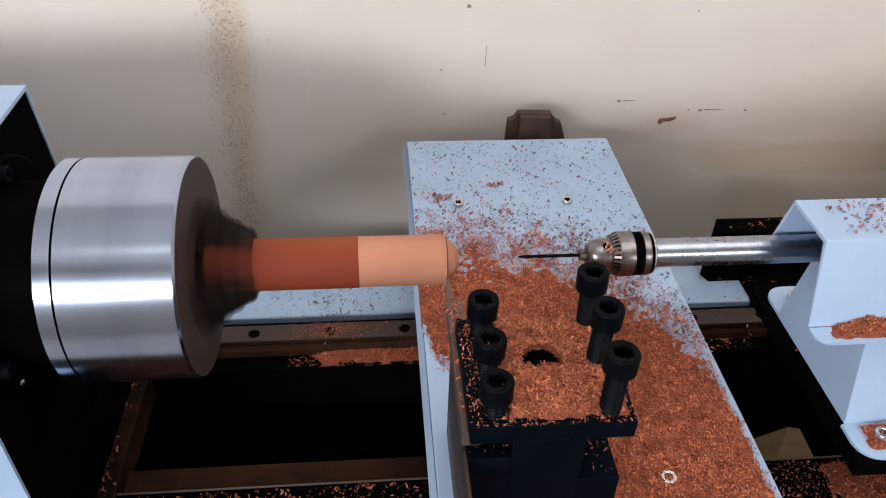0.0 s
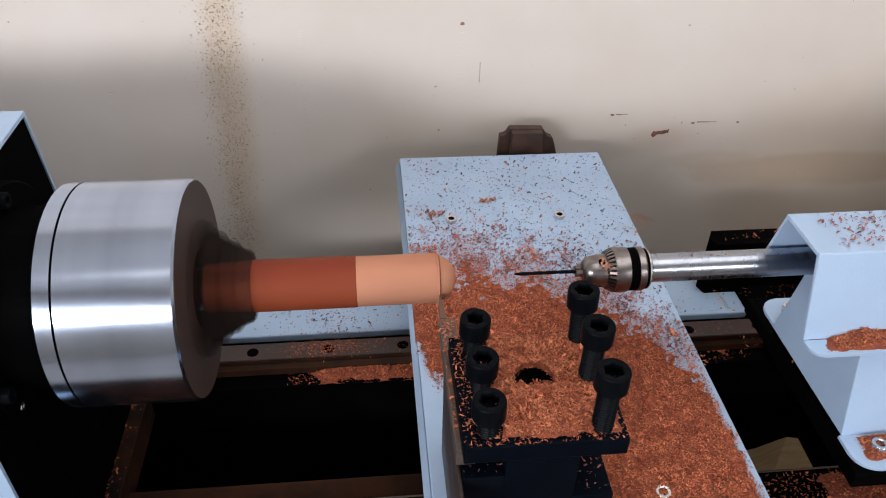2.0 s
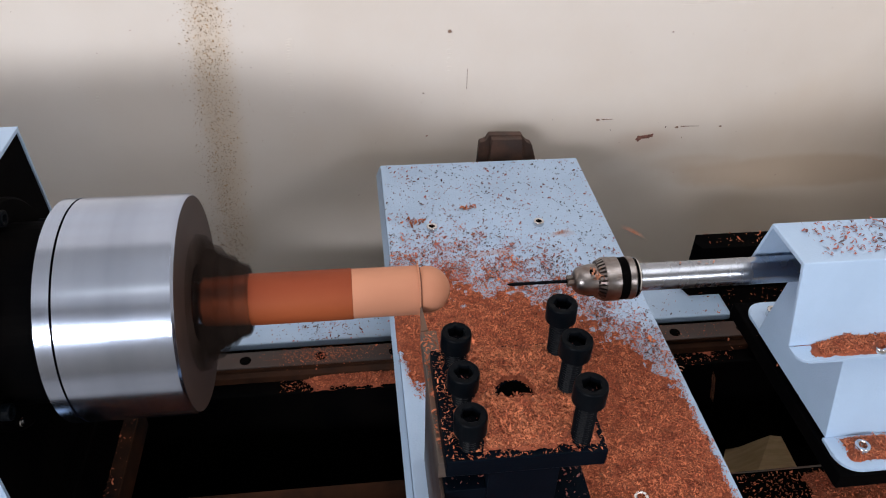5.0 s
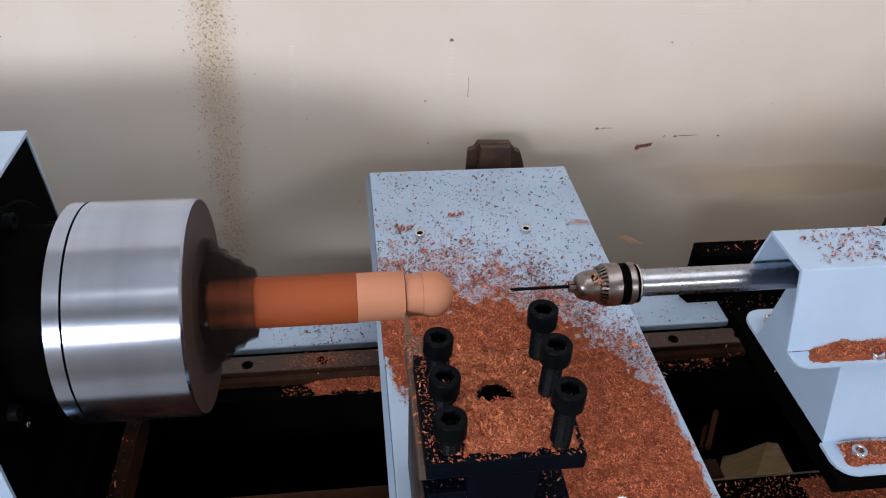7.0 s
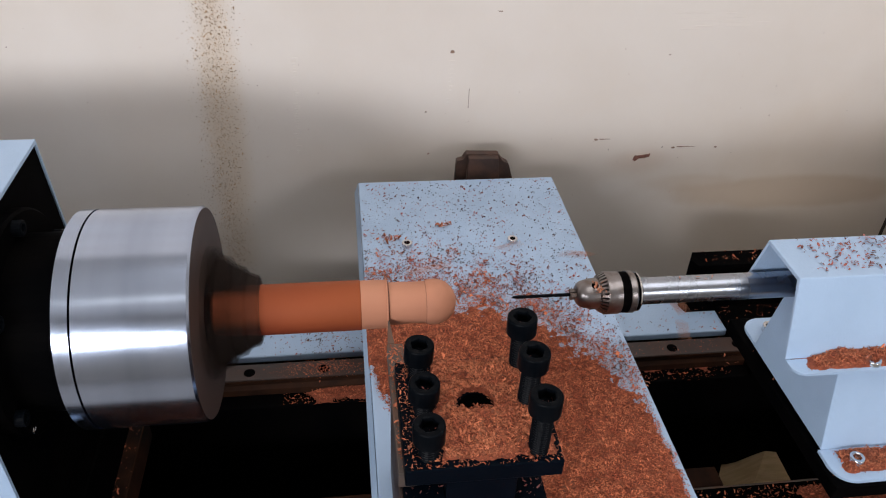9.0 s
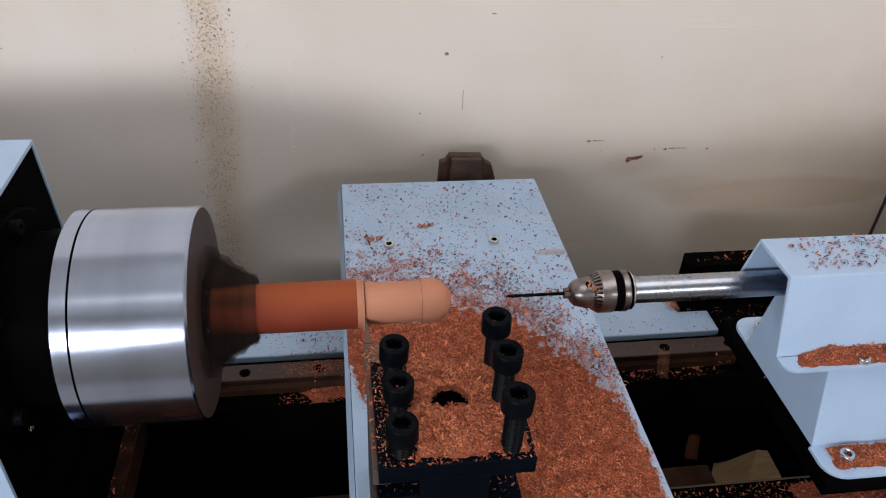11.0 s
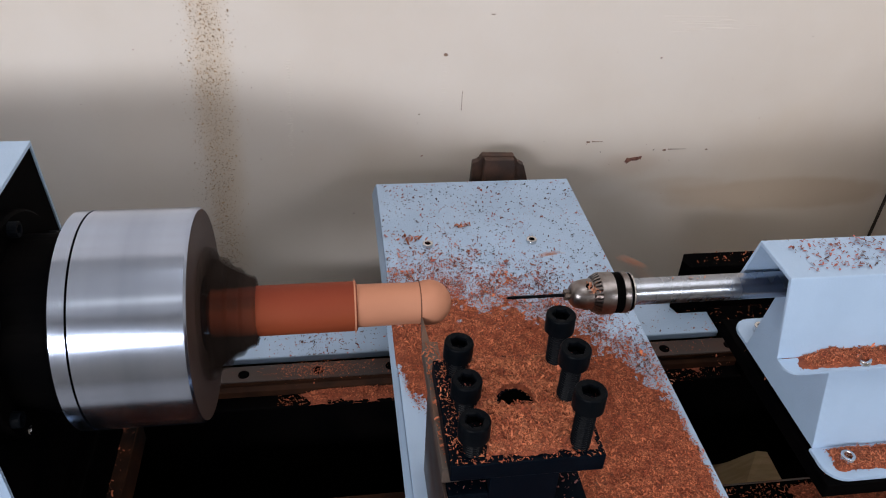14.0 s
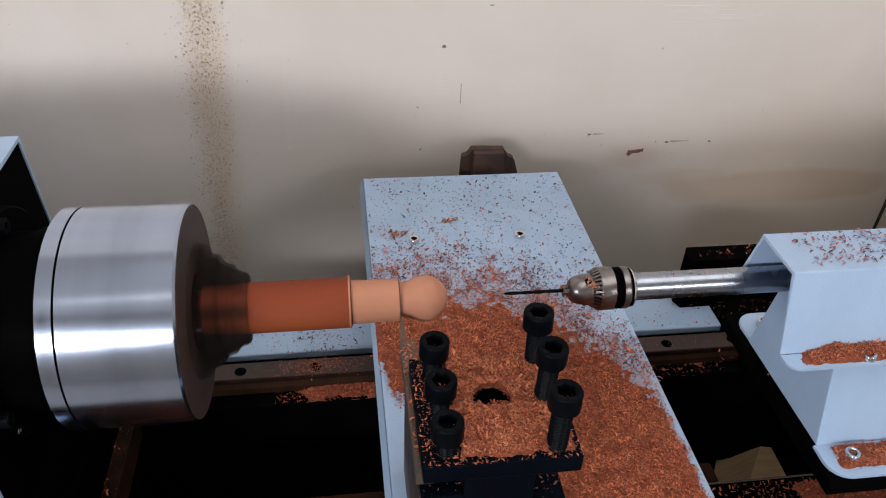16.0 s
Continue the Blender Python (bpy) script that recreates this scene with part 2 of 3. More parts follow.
def sheet(points, thick):
    """The outline of a folded sheet: a line of (u, v) given a thickness to its right."""
    out = []
    for k, p in enumerate(points):
        p = Vector(p)
        a = (p - Vector(points[k - 1])).normalized() if k else None
        b = (Vector(points[k + 1]) - p).normalized() if k + 1 < len(points) else None
        na, nb = [Vector((d.y, -d.x)) if d else None for d in (a, b)]
        nn = (na or nb) if not (na and nb) else (na + nb) / (1 + na.dot(nb))
        out.append(p + nn * thick)
    return [tuple(p) for p in points] + [tuple(p) for p in reversed(out)]


def rounded(x0, x1, y0, y1, r, n=5, corners=(1, 1, 1, 1)):
    """A rectangle with rounded corners (x0y0, x1y0, x1y1, x0y1)."""
    pts = []
    for k, (cx, cy) in enumerate(((x0 + r, y0 + r), (x1 - r, y0 + r), (x1 - r, y1 - r), (x0 + r, y1 - r))):
        if corners[k]:
            for j in range(n + 1):
                w = math.pi + k * math.pi / 2 + j * math.pi / 2 / n
                pts.append((cx + r * math.cos(w), cy + r * math.sin(w)))
        else:
            pts.append(((x0, y0), (x1, y0), (x1, y1), (x0, y1))[k])
    return pts


def socket_screw(r, h, sock, depth, seg=28):
    """A cap screw's head, standing on z = 0, with a six-sided socket."""
    own = bmesh.new()
    e = 0.08 * r
    rings = []
    for rad, z in ((r, 0), (r, h - 2 * e), (r - 0.3 * e, h - 0.7 * e), (r - e, h), (sock * 1.22, h)):
        rings.append([own.verts.new((rad * math.cos(2 * math.pi * k / seg), rad * math.sin(2 * math.pi * k / seg), z)) for k in range(seg)])

    def hexr(w):
        w = (w + math.pi / 6) % (math.pi / 3) - math.pi / 6
        return sock / math.cos(w)
    for z in (h - 0.05 * h, h - depth):
        rings.append([own.verts.new((hexr(2 * math.pi * k / seg) * math.cos(2 * math.pi * k / seg),
                                     hexr(2 * math.pi * k / seg) * math.sin(2 * math.pi * k / seg), z)) for k in range(seg)])
    for p, q in zip(rings, rings[1:]):
        for k in range(seg):
            own.faces.new((p[k], p[(k + 1) % seg], q[(k + 1) % seg], q[k]))
    own.faces.new(rings[0])
    own.faces.new(rings[-1])
    return own


def thread(r, z0, z1, pitch, seg=20):
    prof, z = [], z0
    while z < z1 - 1e-6:
        prof += [(z, r * 0.9), (z + pitch * 0.5, r)]
        z += pitch
    return revolve(prof, seg, "z")


rng = np.random.default_rng(7)


def flakes(name, points, size, mat, label, category, lift=0.0006, tilt=0.5, wall=False, slim=0.45):
    """Many small curled chips lying at the given places, as one mesh."""
    n = len(points)
    P = np.asarray(points, float)
    ln = size * np.exp(rng.normal(0, 0.4, n))
    wd = ln * slim * rng.uniform(0.5, 1.3, n)
    yaw, pit, rol = rng.uniform(0, 2 * np.pi, n), rng.normal(0, tilt, n), rng.normal(0, tilt, n)
    curl = ln * rng.uniform(-0.1, 0.35, n)
    u = np.stack([np.cos(yaw) * np.cos(pit), np.sin(yaw) * np.cos(pit), np.sin(pit)], -1)
    v = np.stack([-np.sin(yaw) * np.cos(rol), np.cos(yaw) * np.cos(rol), np.sin(rol)], -1)
    w = np.cross(u, v)
    c = P + np.array([0, 0, lift]) + np.array([0, 0, 1]) * (np.abs(np.sin(pit)) * ln / 2)[:, None]
    vs = []
    for a, k in ((-0.5, 0.0), (0.0, 1.0), (0.5, 0.0)):
        for b in (-0.5, 0.5):
            vs.append(c + u * (a * ln)[:, None] + v * (b * wd * (1.0 if a == 0 else 0.6))[:, None] + w * (k * curl)[:, None])
    V = np.stack(vs, 1)
    if wall:
        D = V - P[:, None]
        V = P[:, None] + np.stack([D[..., 0], -np.abs(D[..., 2]) * 0.4 - 0.0003, D[..., 1]], -1)
    base = np.arange(n)[:, None] * 6
    F = np.concatenate([base + np.array([0, 1, 3, 2]), base + np.array([2, 3, 5, 4])])
    me = bpy.data.meshes.new(name)
    me.from_pydata(V.reshape(-1, 3).tolist(), [], F.tolist())
    me.materials.append(mat)
    ob = new(name, me)
    return tagged(ob, label, category, kind="stuff")


def heap(name, x0, x1, y0, y1, z, height, mat, label, step=0.002):
    """A bumpy bed of dust on a level surface; height(x, y) in metres, nothing where it is negative."""
    nx, ny = int((x1 - x0) / step) + 1, int((y1 - y0) / step) + 1
    ids, V, F = {}, [], []

    def vid(i, j):
        if (i, j) not in ids:
            x, y = x0 + i * step, y0 + j * step
            h = height(x, y)
            h += 0.0012 * noise.noise(Vector((x * 180, y * 180, 3.1))) + 0.0007 * noise.noise(Vector((x * 480, y * 480, 1.7)))
            ids[(i, j)] = len(V)
            V.append((x, y, z + h))
        return ids[(i, j)]
    for i in range(nx):
        for j in range(ny):
            q = [vid(i, j), vid(i + 1, j), vid(i + 1, j + 1), vid(i, j + 1)]
            if max(V[k][2] for k in q) > z - 0.0003:
                F.append(q)
    me = bpy.data.meshes.new(name)
    me.from_pydata(V, [], F)
    me.materials.append(mat)
    for poly in me.polygons:
        poly.use_smooth = True
    return tagged(new(name, me), label, "sawdust", kind="stuff")


riders = []      # what travels with the carriage


def rides(ob):
    riders.append(ob)
    return ob


# ---- the room ----
def slab(name, x0, x1, y0, y1, z0, z1, mat, label, category="wall"):
    return tagged(part(name, box(x0, x1, y0, y1, z0, z1), mat), label, category, kind="structure")


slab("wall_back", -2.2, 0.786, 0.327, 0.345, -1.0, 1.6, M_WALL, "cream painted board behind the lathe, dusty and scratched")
slab("wall_right", 0.768, 0.786, -0.264, 0.327, -1.0, 0.085, M_WALL, "cream painted side board meeting the back board")
slab("wall_left", -2.3, -2.2, -2.0, 0.345, -1.0, 1.6, M_PLASTER, "plain painted workshop wall")
front = part("wall_front", box(-2.3, -1.95, -2.1, -2.0, -1.0, 1.6), M_PLASTER)
b = box(-1.95, 1.70, -2.1, -2.0, -1.0, 0.46, 0)
b = box(-1.95, 1.70, -2.1, -2.0, 0.86, 1.6, 0, b)
part("wall_section", b, M_PLASTER, front)
tagged(front, "plain painted workshop wall with a window opening", "wall", kind="structure")
slab("wall_side", 1.60, 1.70, -2.0, 0.345, -1.0, 1.6, M_PLASTER, "plain painted workshop wall")
slab("wall_far", 0.786, 1.60, 0.327, 0.345, -1.0, 1.6, M_PLASTER, "plain painted workshop wall")
slab("ceiling", -2.3, 1.70, -2.1, 0.345, 1.6, 1.68, M_CEILING, "plain white workshop ceiling", "ceiling")
slab("floor", -2.3, 1.70, -2.1, 0.345, -1.08, -1.0, M_FLOOR, "grey concrete workshop floor", "floor")
bench = tagged(part("workbench_top", box(-1.2, 0.76, -0.26, 0.32, -0.345, -0.305, 0.002), M_BLACKPAINT), "dark dusty workbench top under the lathe bed", "workbench", kind="structure")

tagged(part("trim", box(0.7655, 0.7682, 0.3245, 0.3268, -0.345, 0.083), M_CREASE), "dark gap where the two boards meet", "trim", kind="structure")

# marks on the back board
marks = thing("wall_marks", "old brown screw holes and gouges in the cream board", "scratch")
for x, z, w, h in ((0.3980, -0.0718, 0.004, 0.0022), (0.483, -0.0835, 0.004, 0.0022), (0.530, -0.084, 0.003, 0.0018), (0.2455, 0.0235, 0.004, 0.0030), (0.222, -0.037, 0.0018, 0.0014), (0.2876, 0.0615, 0.005, 0.0012)):
    pts = [(x + w / 2 * math.cos(a) * random.uniform(0.7, 1.2), z + h / 2 * math.sin(a) * random.uniform(0.6, 1.2)) for a in [k * math.pi / 6 for k in range(12)]]
    part("hole", prism(pts, "y", 0.3265, 0.3275), M_MARK, marks)
for pts in ([(0.4415, -0.0962), (0.4435, -0.0915), (0.4455, -0.0922), (0.4520, -0.0912), (0.4585, -0.0905), (0.4590, -0.0925), (0.4545, -0.0948), (0.4480, -0.0950), (0.4440, -0.0985)],
            [(0.4555, -0.0912), (0.4592, -0.0898), (0.4586, -0.0936), (0.4562, -0.0930)]):
    part("gouge", prism(pts, "y", 0.3262 if len(pts) > 5 else 0.3258, 0.3275), M_GOUGE, marks, "torn red-brown gouge")
for x0, x1, z in ((0.402, 0.414, -0.0722), (0.487, 0.507, -0.0832)):
    part("scratch", prism([(x0, z), (x1, z + 0.0003), (x1, z + 0.0006), (x0, z + 0.0011)], "y", 0.3268, 0.3275), M_MARK, marks)
for k in range(6):
    zc = -0.016 - k * 0.0035
    part("scratch", prism([(0.2630, zc), (0.2637, zc), (0.2637, zc + 0.0026), (0.2630, zc + 0.0020)], "y", 0.3268, 0.3275), M_MARK, marks)
ripples = thing("paint_ripples", "fine raised ripples in the cream paint", "scratch")
for x_top, x_bot, z_top, z_bot, n in ((0.101, 0.0975, 0.022, -0.081, 40), (0.2455, 0.244, 0.015, -0.04, 14), (-0.073, -0.074, -0.028, -0.037, 4)):
    for k in range(n):
        if random.random() < 0.3:
            continue
        q = k / (n - 1)
        x, z = x_top + (x_bot - x_top) * q + random.uniform(-0.0012, 0.0012), z_top + (z_bot - z_top) * q
        w = random.uniform(0.002, 0.005)
        part("ripple", prism([(0.3275, z - 0.0004), (0.3266, z), (0.3275, z + 0.0004)], "x", x - w / 2, x + w / 2), M_WALL, ripples)
for k in range(16):
    x, z = random.uniform(0.445, 0.545), 0.060 - 0.010 * random.random() - 0.004 * (k % 3)
    w = random.uniform(0.010, 0.028)
    part("ripple", prism([(0.3275, z - 0.0005), (0.3267, z), (0.3275, z + 0.0005)], "x", x - w / 2, x + w / 2), M_WALL, ripples)
NSP = 5200
q = rng.uniform(0, 1, NSP)
zz = 0.10 - 0.34 * q
pts = np.stack([0.036 - 0.045 * (0.1 + 0.34 * 0 + (0.04 - zz)) * 1.0 + rng.normal(0, 1, NSP) * (0.0112 - 0.003 * q), np.full(NSP, 0.327), zz], -1)
flakes("wall_specks", pts, 0.0009, M_SPECK, "brown wood specks stuck to the board in a streak", "sawdust", wall=True)
pts = np.stack([rng.uniform(-0.15, 0.74, 60), np.full(60, 0.327), rng.uniform(-0.2, 0.05, 60)], -1)
flakes("stray_specks", pts, 0.001, M_CHIPDARK, "stray brown specks on the cream board", "sawdust", wall=True)

# ---- the bed ----
bed = thing("lathe_bed", "black steel lathe bed with a linear rail, covered in sawdust", "lathe bed")
part("rear_beam", box(-0.5, 0.80, 0.0895, 0.215, -0.300, -0.1785, 0.0015), M_BLACKPAINT, bed)
part("front_beam", box(-0.5, 0.80, -0.165, -0.020, -0.300, -0.1785, 0.0015), M_BLACKPAINT, bed)
part("lip", box(-0.30, 0.74, -0.0205, -0.0195, -0.182, -0.1775, 0.0005), M_GREY, bed, "thin bright steel edge")
part("ledge", box(-0.30, 0.42, -0.012, 0.006, -0.215, -0.188, 0.001), M_LEDGE, bed)
part("cross_beam", box(-0.052, -0.020, -0.10, 0.086, -0.20, -0.172, 0.0015), M_DUSTYBLACK, bed)
part("cross_edge", box(-0.0203, -0.0195, -0.10, 0.086, -0.1735, -0.1718, 0.0003), M_LEDGE, bed)
part("guard_strip", box(-0.30, 0.484, 0.139, 0.205, -0.1775, -0.170, 0.0015), M_BLUE, bed, "pale blue painted strip behind the rail")


def linear_rail(y):
    b = prism([(y - 0.0095, -0.1782), (y - 0.0095, -0.172), (y - 0.0070, -0.168), (y - 0.0090, -0.1645), (y - 0.0090, -0.1622),
               (y + 0.0090, -0.1622), (y + 0.0090, -0.1645), (y + 0.0070, -0.168), (y + 0.0095, -0.172), (y + 0.0095, -0.1782)], "x", -0.40, 0.70, 0.0003)
    # Sides in a darker colour than the top, standing in for shade.
    rail = part("linear_rail", b, M_LEDGE, bed, "dull oily steel linear rail, sides coloured as if shaded, with a ground top")
    part("rail_top", box(-0.40, 0.70, y - 0.0088, y + 0.0088, -0.1621, -0.1608, 0.0004), M_RAIL, rail, "ground steel running surface")
    for k in range(-6, 10):
        x = 0.0582 + 0.06 * k
        part("rail_screw", revolve([(-0.163, 0.0046), (-0.1606, 0.0046), (-0.1605, 0.0042)], 18, "z"), M_BLACKPAINT, rail).location = (x, y - 0.0008, 0)


linear_rail(0.1118)

# ---- headstock ----
head = thing("headstock", "pale blue sheet metal headstock cover with black spindle housing", "headstock")
prof = [(-0.094, -0.128), (-0.0715, -0.122), (-0.0715, 0.030), (-0.030, 0.0712), (0.082, 0.0712), (0.090, 0.0), (0.1005, -0.128), (0.118, -0.128)]
part("cover", prism(sheet(prof, 0.002), "x", -0.36, -0.0386, 0.0004), M_BLUE, head)
inner = [(-0.0693, -0.125), (-0.0693, 0.029), (-0.029, 0.0690), (0.0800, 0.0690), (0.0877, 0.0), (0.0980, -0.125)]
part("end_plate", prism(inner, "x", -0.10, -0.0395, 0.0005), M_BLACKPAINT, head)
part("base", box(-0.36, -0.03, -0.10, 0.12, -0.178, -0.128, 0.002), M_BLACKPAINT, head)
part("bearing_flange", revolve([(-0.042, 0.064), (-0.034, 0.064), (-0.0325, 0.0625), (-0.0325, 0.0)], 64), M_BLACKPAINT, head)
part("spindle_nose", revolve([(-0.033, 0.050), (-0.0050, 0.050), (-0.0042, 0.049), (-0.0042, 0.0)], 64), M_BLACKPAINT, head)
for k in range(6):
    a = radians(80.5 + 60 * k)
    o = part("flange_bolt", socket_screw(0.0045, 0.005, 0.0022, 0.003, 18), M_SCREW, head)
    o.matrix_basis = pose(-0.0325, 0.0575 * math.cos(a), 0.0575 * math.sin(a), 0, 90, 0)

s = part("grub_screw", socket_screw(0.0026, 0.0014, 0.001, 0.0008, 12), M_BRIGHT, head, "small bright screw")
s.matrix_basis = pose(-0.0325, -0.0440, -0.0395, 0, 90, 0)

# ---- the spinning chuck ----
chuck = thing("lathe_chuck", "bright turned steel four-jaw lathe chuck, spinning", "chuck")
R = 0.0617
part("back_plate", revolve([(-0.0040, 0.045), (-0.0040, R - 0.001), (-0.0032, R), (0.0046, R), (0.0046, 0.045)], 128), M_STEEL, chuck, smooth=True)
part("groove", revolve([(0.0042, 0.059), (0.0062, 0.059)], 96), M_BLACKPAINT, chuck, smooth=True)
part("body", revolve([(0.0058, 0.05), (0.0058, R), (0.0610, R), (0.0622, R - 0.0012)], 128), M_STEEL, chuck, smooth=True)
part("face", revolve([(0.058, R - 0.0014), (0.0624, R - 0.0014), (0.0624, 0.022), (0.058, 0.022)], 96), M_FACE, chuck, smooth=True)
for k in range(4):
    b = prism([(0.0626, 0.0120), (0.0626, 0.0385), (0.0680, 0.0375), (0.0692, 0.0320), (0.0755, 0.0312), (0.0768, 0.0258),
               (0.0830, 0.0250), (0.0842, 0.0206), (0.0900, 0.0198), (0.0912, 0.0180), (0.0912, 0.0120)], "y", -0.0072, 0.0072, 0.0008)
    o = part("jaw", b, M_JAW, chuck)
    o.matrix_basis = pose(0, 0, 0, 90 * k, 0, 0)

# ---- the workpiece ----
work = thing("workpiece", "reddish wooden rod being turned, pale where freshly cut", "wood blank")
RD = 0.0148
part("uncut_section", revolve([(0.064, 0.0120), (0.066, RD), (0.1480, RD), (0.1484, RD - 0.0003), (0.1484, 0.0135)], 72), M_DARKWOOD, work, "uncut reddish brown wood", smooth=True)
core = [(0.140, 0.0096), (0.174, 0.0098), (0.1775, 0.0104), (0.1800, 0.0107), (0.1825, 0.0111), (0.1845, 0.0119), (0.1865, 0.0128), (0.1885, 0.0134), (0.1915, 0.0137),
        (0.1945, 0.0134), (0.1973, 0.0124), (0.2000, 0.0107), (0.2020, 0.0087), (0.2036, 0.0062), (0.2046, 0.0034), (0.2050, 0.0)]
part("ball_end", revolve(core[:-1] + [(0.2050, 0.0004)], 72), M_LIGHTWOOD, work, "pale rounded end with a neck", smooth=True)
b = revolve([(0.136, 0.0100), (0.136, 0.0128), (0.165, 0.0127), (0.178, 0.0124), (0.1830, 0.0124), (0.1858, 0.0127), (0.1864, 0.0125), (0.1860, 0.0102)], 72, closed=True)
inner_layer = part("inner_layer", b, M_LIGHTWOOD, work, "pale layer left by the first pass", smooth=True)
b = revolve([(0.1482, 0.0131), (0.1482, 0.0144), (0.1955, 0.0144), (0.1968, 0.0139), (0.1970, 0.0131)], 72, closed=True)
b = revolve([(0.1964, 0.0135), (0.1960, 0.0150), (0.1969, 0.0151), (0.1971, 0.0135)], 72, closed=True, bm=b)
outer_layer = part("outer_layer", b, M_LIGHTWOOD, work, "pale outer layer that the tool takes off", smooth=True)

# Thin dark rings, painted shade in place of the groove the tool cuts.
M_CUTSHADE = material("cut_groove_shade", (0.16, 0.05, 0.025), 0.6, 0, (0.11, 0.035, 0.018), 60, bump=0.05)
part("cut_edge", revolve([(0.1971, 0.0128), (0.1971, 0.0137), (0.1977, 0.0136), (0.1977, 0.0128)], 72, closed=True), M_CUTSHADE, outer_layer, "thin dark ring painted as the shade of the cut's groove", smooth=True)
part("cut_edge", revolve([(0.1862, 0.0112), (0.1862, 0.01275), (0.1869, 0.01275), (0.1869, 0.0112)], 72, closed=True), M_CUTSHADE, inner_layer, "thin dark ring painted as the shade of the cut's groove", smooth=True)

# thin fibres torn up at the edge of the cut
b = bmesh.new()
for k in range(7):
    own = prism([(0.1955, 0.0140), (0.1972, 0.0140), (0.1966 + 0.0006 * math.sin(4 * k), 0.0164 + 0.0012 * math.sin(7 * k))], "y", -0.0006, 0.0006)
    own.transform(pose(0, 0, 0, 51.4 * k + 9 * math.sin(3 * k)))
    b = join(b, own)
part("burr", b, M_LIGHTWOOD, outer_layer, "torn fibres standing up from the cut")

# ---- the carriage ----
PZ = -0.0768
carriage = rides(thing("carriage", "pale blue cross-slide plate littered with sawdust, sliding along the bed", "lathe carriage"))
part("top_plate", box(0.1870, 0.3705, -0.215, 0.2647, PZ - 0.008, PZ, 0.0008), M_BLUE, carriage)
part("side_skirt", prism([(0.1866, PZ - 0.0006), (0.1832, PZ - 0.0110), (0.1840, PZ - 0.0125), (0.1869, PZ - 0.0070)], "y", -0.215, 0.2645, 0.0003), M_BLUE, carriage, "pale blue folded side of the plate")
part("saddle", box(0.200, 0.356, -0.20, 0.245, -0.120, PZ - 0.0082, 0.001), M_BLACKPAINT, carriage)
for y in (0.1108,):
    part("rail_block", box(0.215, 0.345, y - 0.022, y + 0.022, -0.1565, -0.1202, 0.001), M_BLACKPAINT, carriage)
part("front_block", box(0.215, 0.345, -0.140, -0.07, -0.1765, -0.1202, 0.001), M_BLACKPAINT, carriage)
for x, y in ((0.2237, 0.1632), (0.3122, 0.1632), (0.3122, -0.1008), (0.2237, -0.1008)):
    if x > 0.23 or y > 0:
        s = part("plate_screw", socket_screw(0.0044, 0.0032, 0.0023, 0.0026, 24), M_BRIGHT, carriage, "bright button head screw", smooth=True)
        # Black plug stands in for the shade inside the screw's socket.
        part("socket", revolve([(0.0004, 0.0022), (0.0016, 0.0022)], 6, "z"), M_BLACKPAINT, s)
        s.location = (x, y, PZ)
stepped = [(0.2798, -0.100), (0.2812, -0.0665), (0.2820, -0.0652), (0.2866, -0.0646), (0.2880, -0.0634), (0.2896, -0.0588), (0.2908, -0.0578), (0.3205, -0.0588), (0.3216, -0.0598), (0.3248, -0.0660), (0.3262, -0.0674), (0.3308, -0.0688), (0.3322, -0.0708), (0.3410, -0.100)]
part("rear_bracket", prism([(x, z - 0.0022) for x, z in stepped], "y", 0.283, 0.2905, 0.0005), M_RUST, carriage, "dark brown stepped bracket")
part("bracket_core", prism([(0.2900, -0.100), (0.2915, -0.0612), (0.3200, -0.0618), (0.3235, -0.100)], "y", 0.276, 0.2829, 0.0005), M_RUST, carriage)
part("bracket_arm", box(0.29, 0.33, 0.240, 0.286, -0.110, -0.090, 0.001), M_RUST, carriage)

# ---- tool post ----
post = rides(thing("tool_post", "black square tool post heaped with sawdust", "tool post"))
part("top_clamp", box(0.1972, 0.2712, -0.130, -0.060, 0.000, 0.0105, 0.0007), M_BLACK, post)
part("core", box(0.2165, 0.2500, -0.1296, -0.0604, PZ, 0.0, 0.0004), M_BLACK, post)
part("tool_seat", box(0.1970, 0.2165, -0.130, -0.060, PZ, -0.0110, 0.0006), M_BLACK, post)
part("side_plate", box(0.1950, 0.1968, -0.150, -0.062, PZ, -0.0115, 0.0004), M_RAIL, post, "dusty grey steel side plate")
part("base_block", box(0.2500, 0.2697, -0.130, -0.060, PZ, -0.0300, 0.0006), M_BLACK, post)
# Flat black disc painted as the bore's dark inside; the clamp is solid.
o = part("bore", revolve([(0.0104, 0.0080), (0.0108, 0.0080)], 32, "z"), M_BORESHADE, post)
o.location = (0.2345, -0.0945, 0.0012)
for x, zt, rows in ((0.2087, 0.0310, (-0.0689, -0.0949, -0.1208)), (0.2605, 0.0458, (-0.0690, -0.0948, -0.1215))):
    for k, y in enumerate(rows):
        s = part("clamp_screw", socket_screw(0.0076, 0.0100, 0.0040, 0.0062, 36), M_SCREW, post, "black socket head clamp screw", smooth=True)
        s.matrix_basis = pose(x + 0.0006 * math.sin(3 * k), y, zt - 0.0100 + (0.0015 if (k == 1 and x > 0.25) else 0), 1.5 * math.sin(5 * k + x * 40), 1.5 * math.cos(3 * k), 17 * k + 300 * x)
        part("screw_shank", thread(0.0050, -(zt - 0.020), 0.0, 0.0015), M_SCREW, s)

# ---- cutting tool ----
tool = rides(thing("cutting_tool", "thin steel turning tool clamped in the post", "lathe tool"))
part("shank", box(0.1948, 0.2036, -0.122, -0.034, -0.0109, -0.0006, 0.0004), M_GREY, tool)
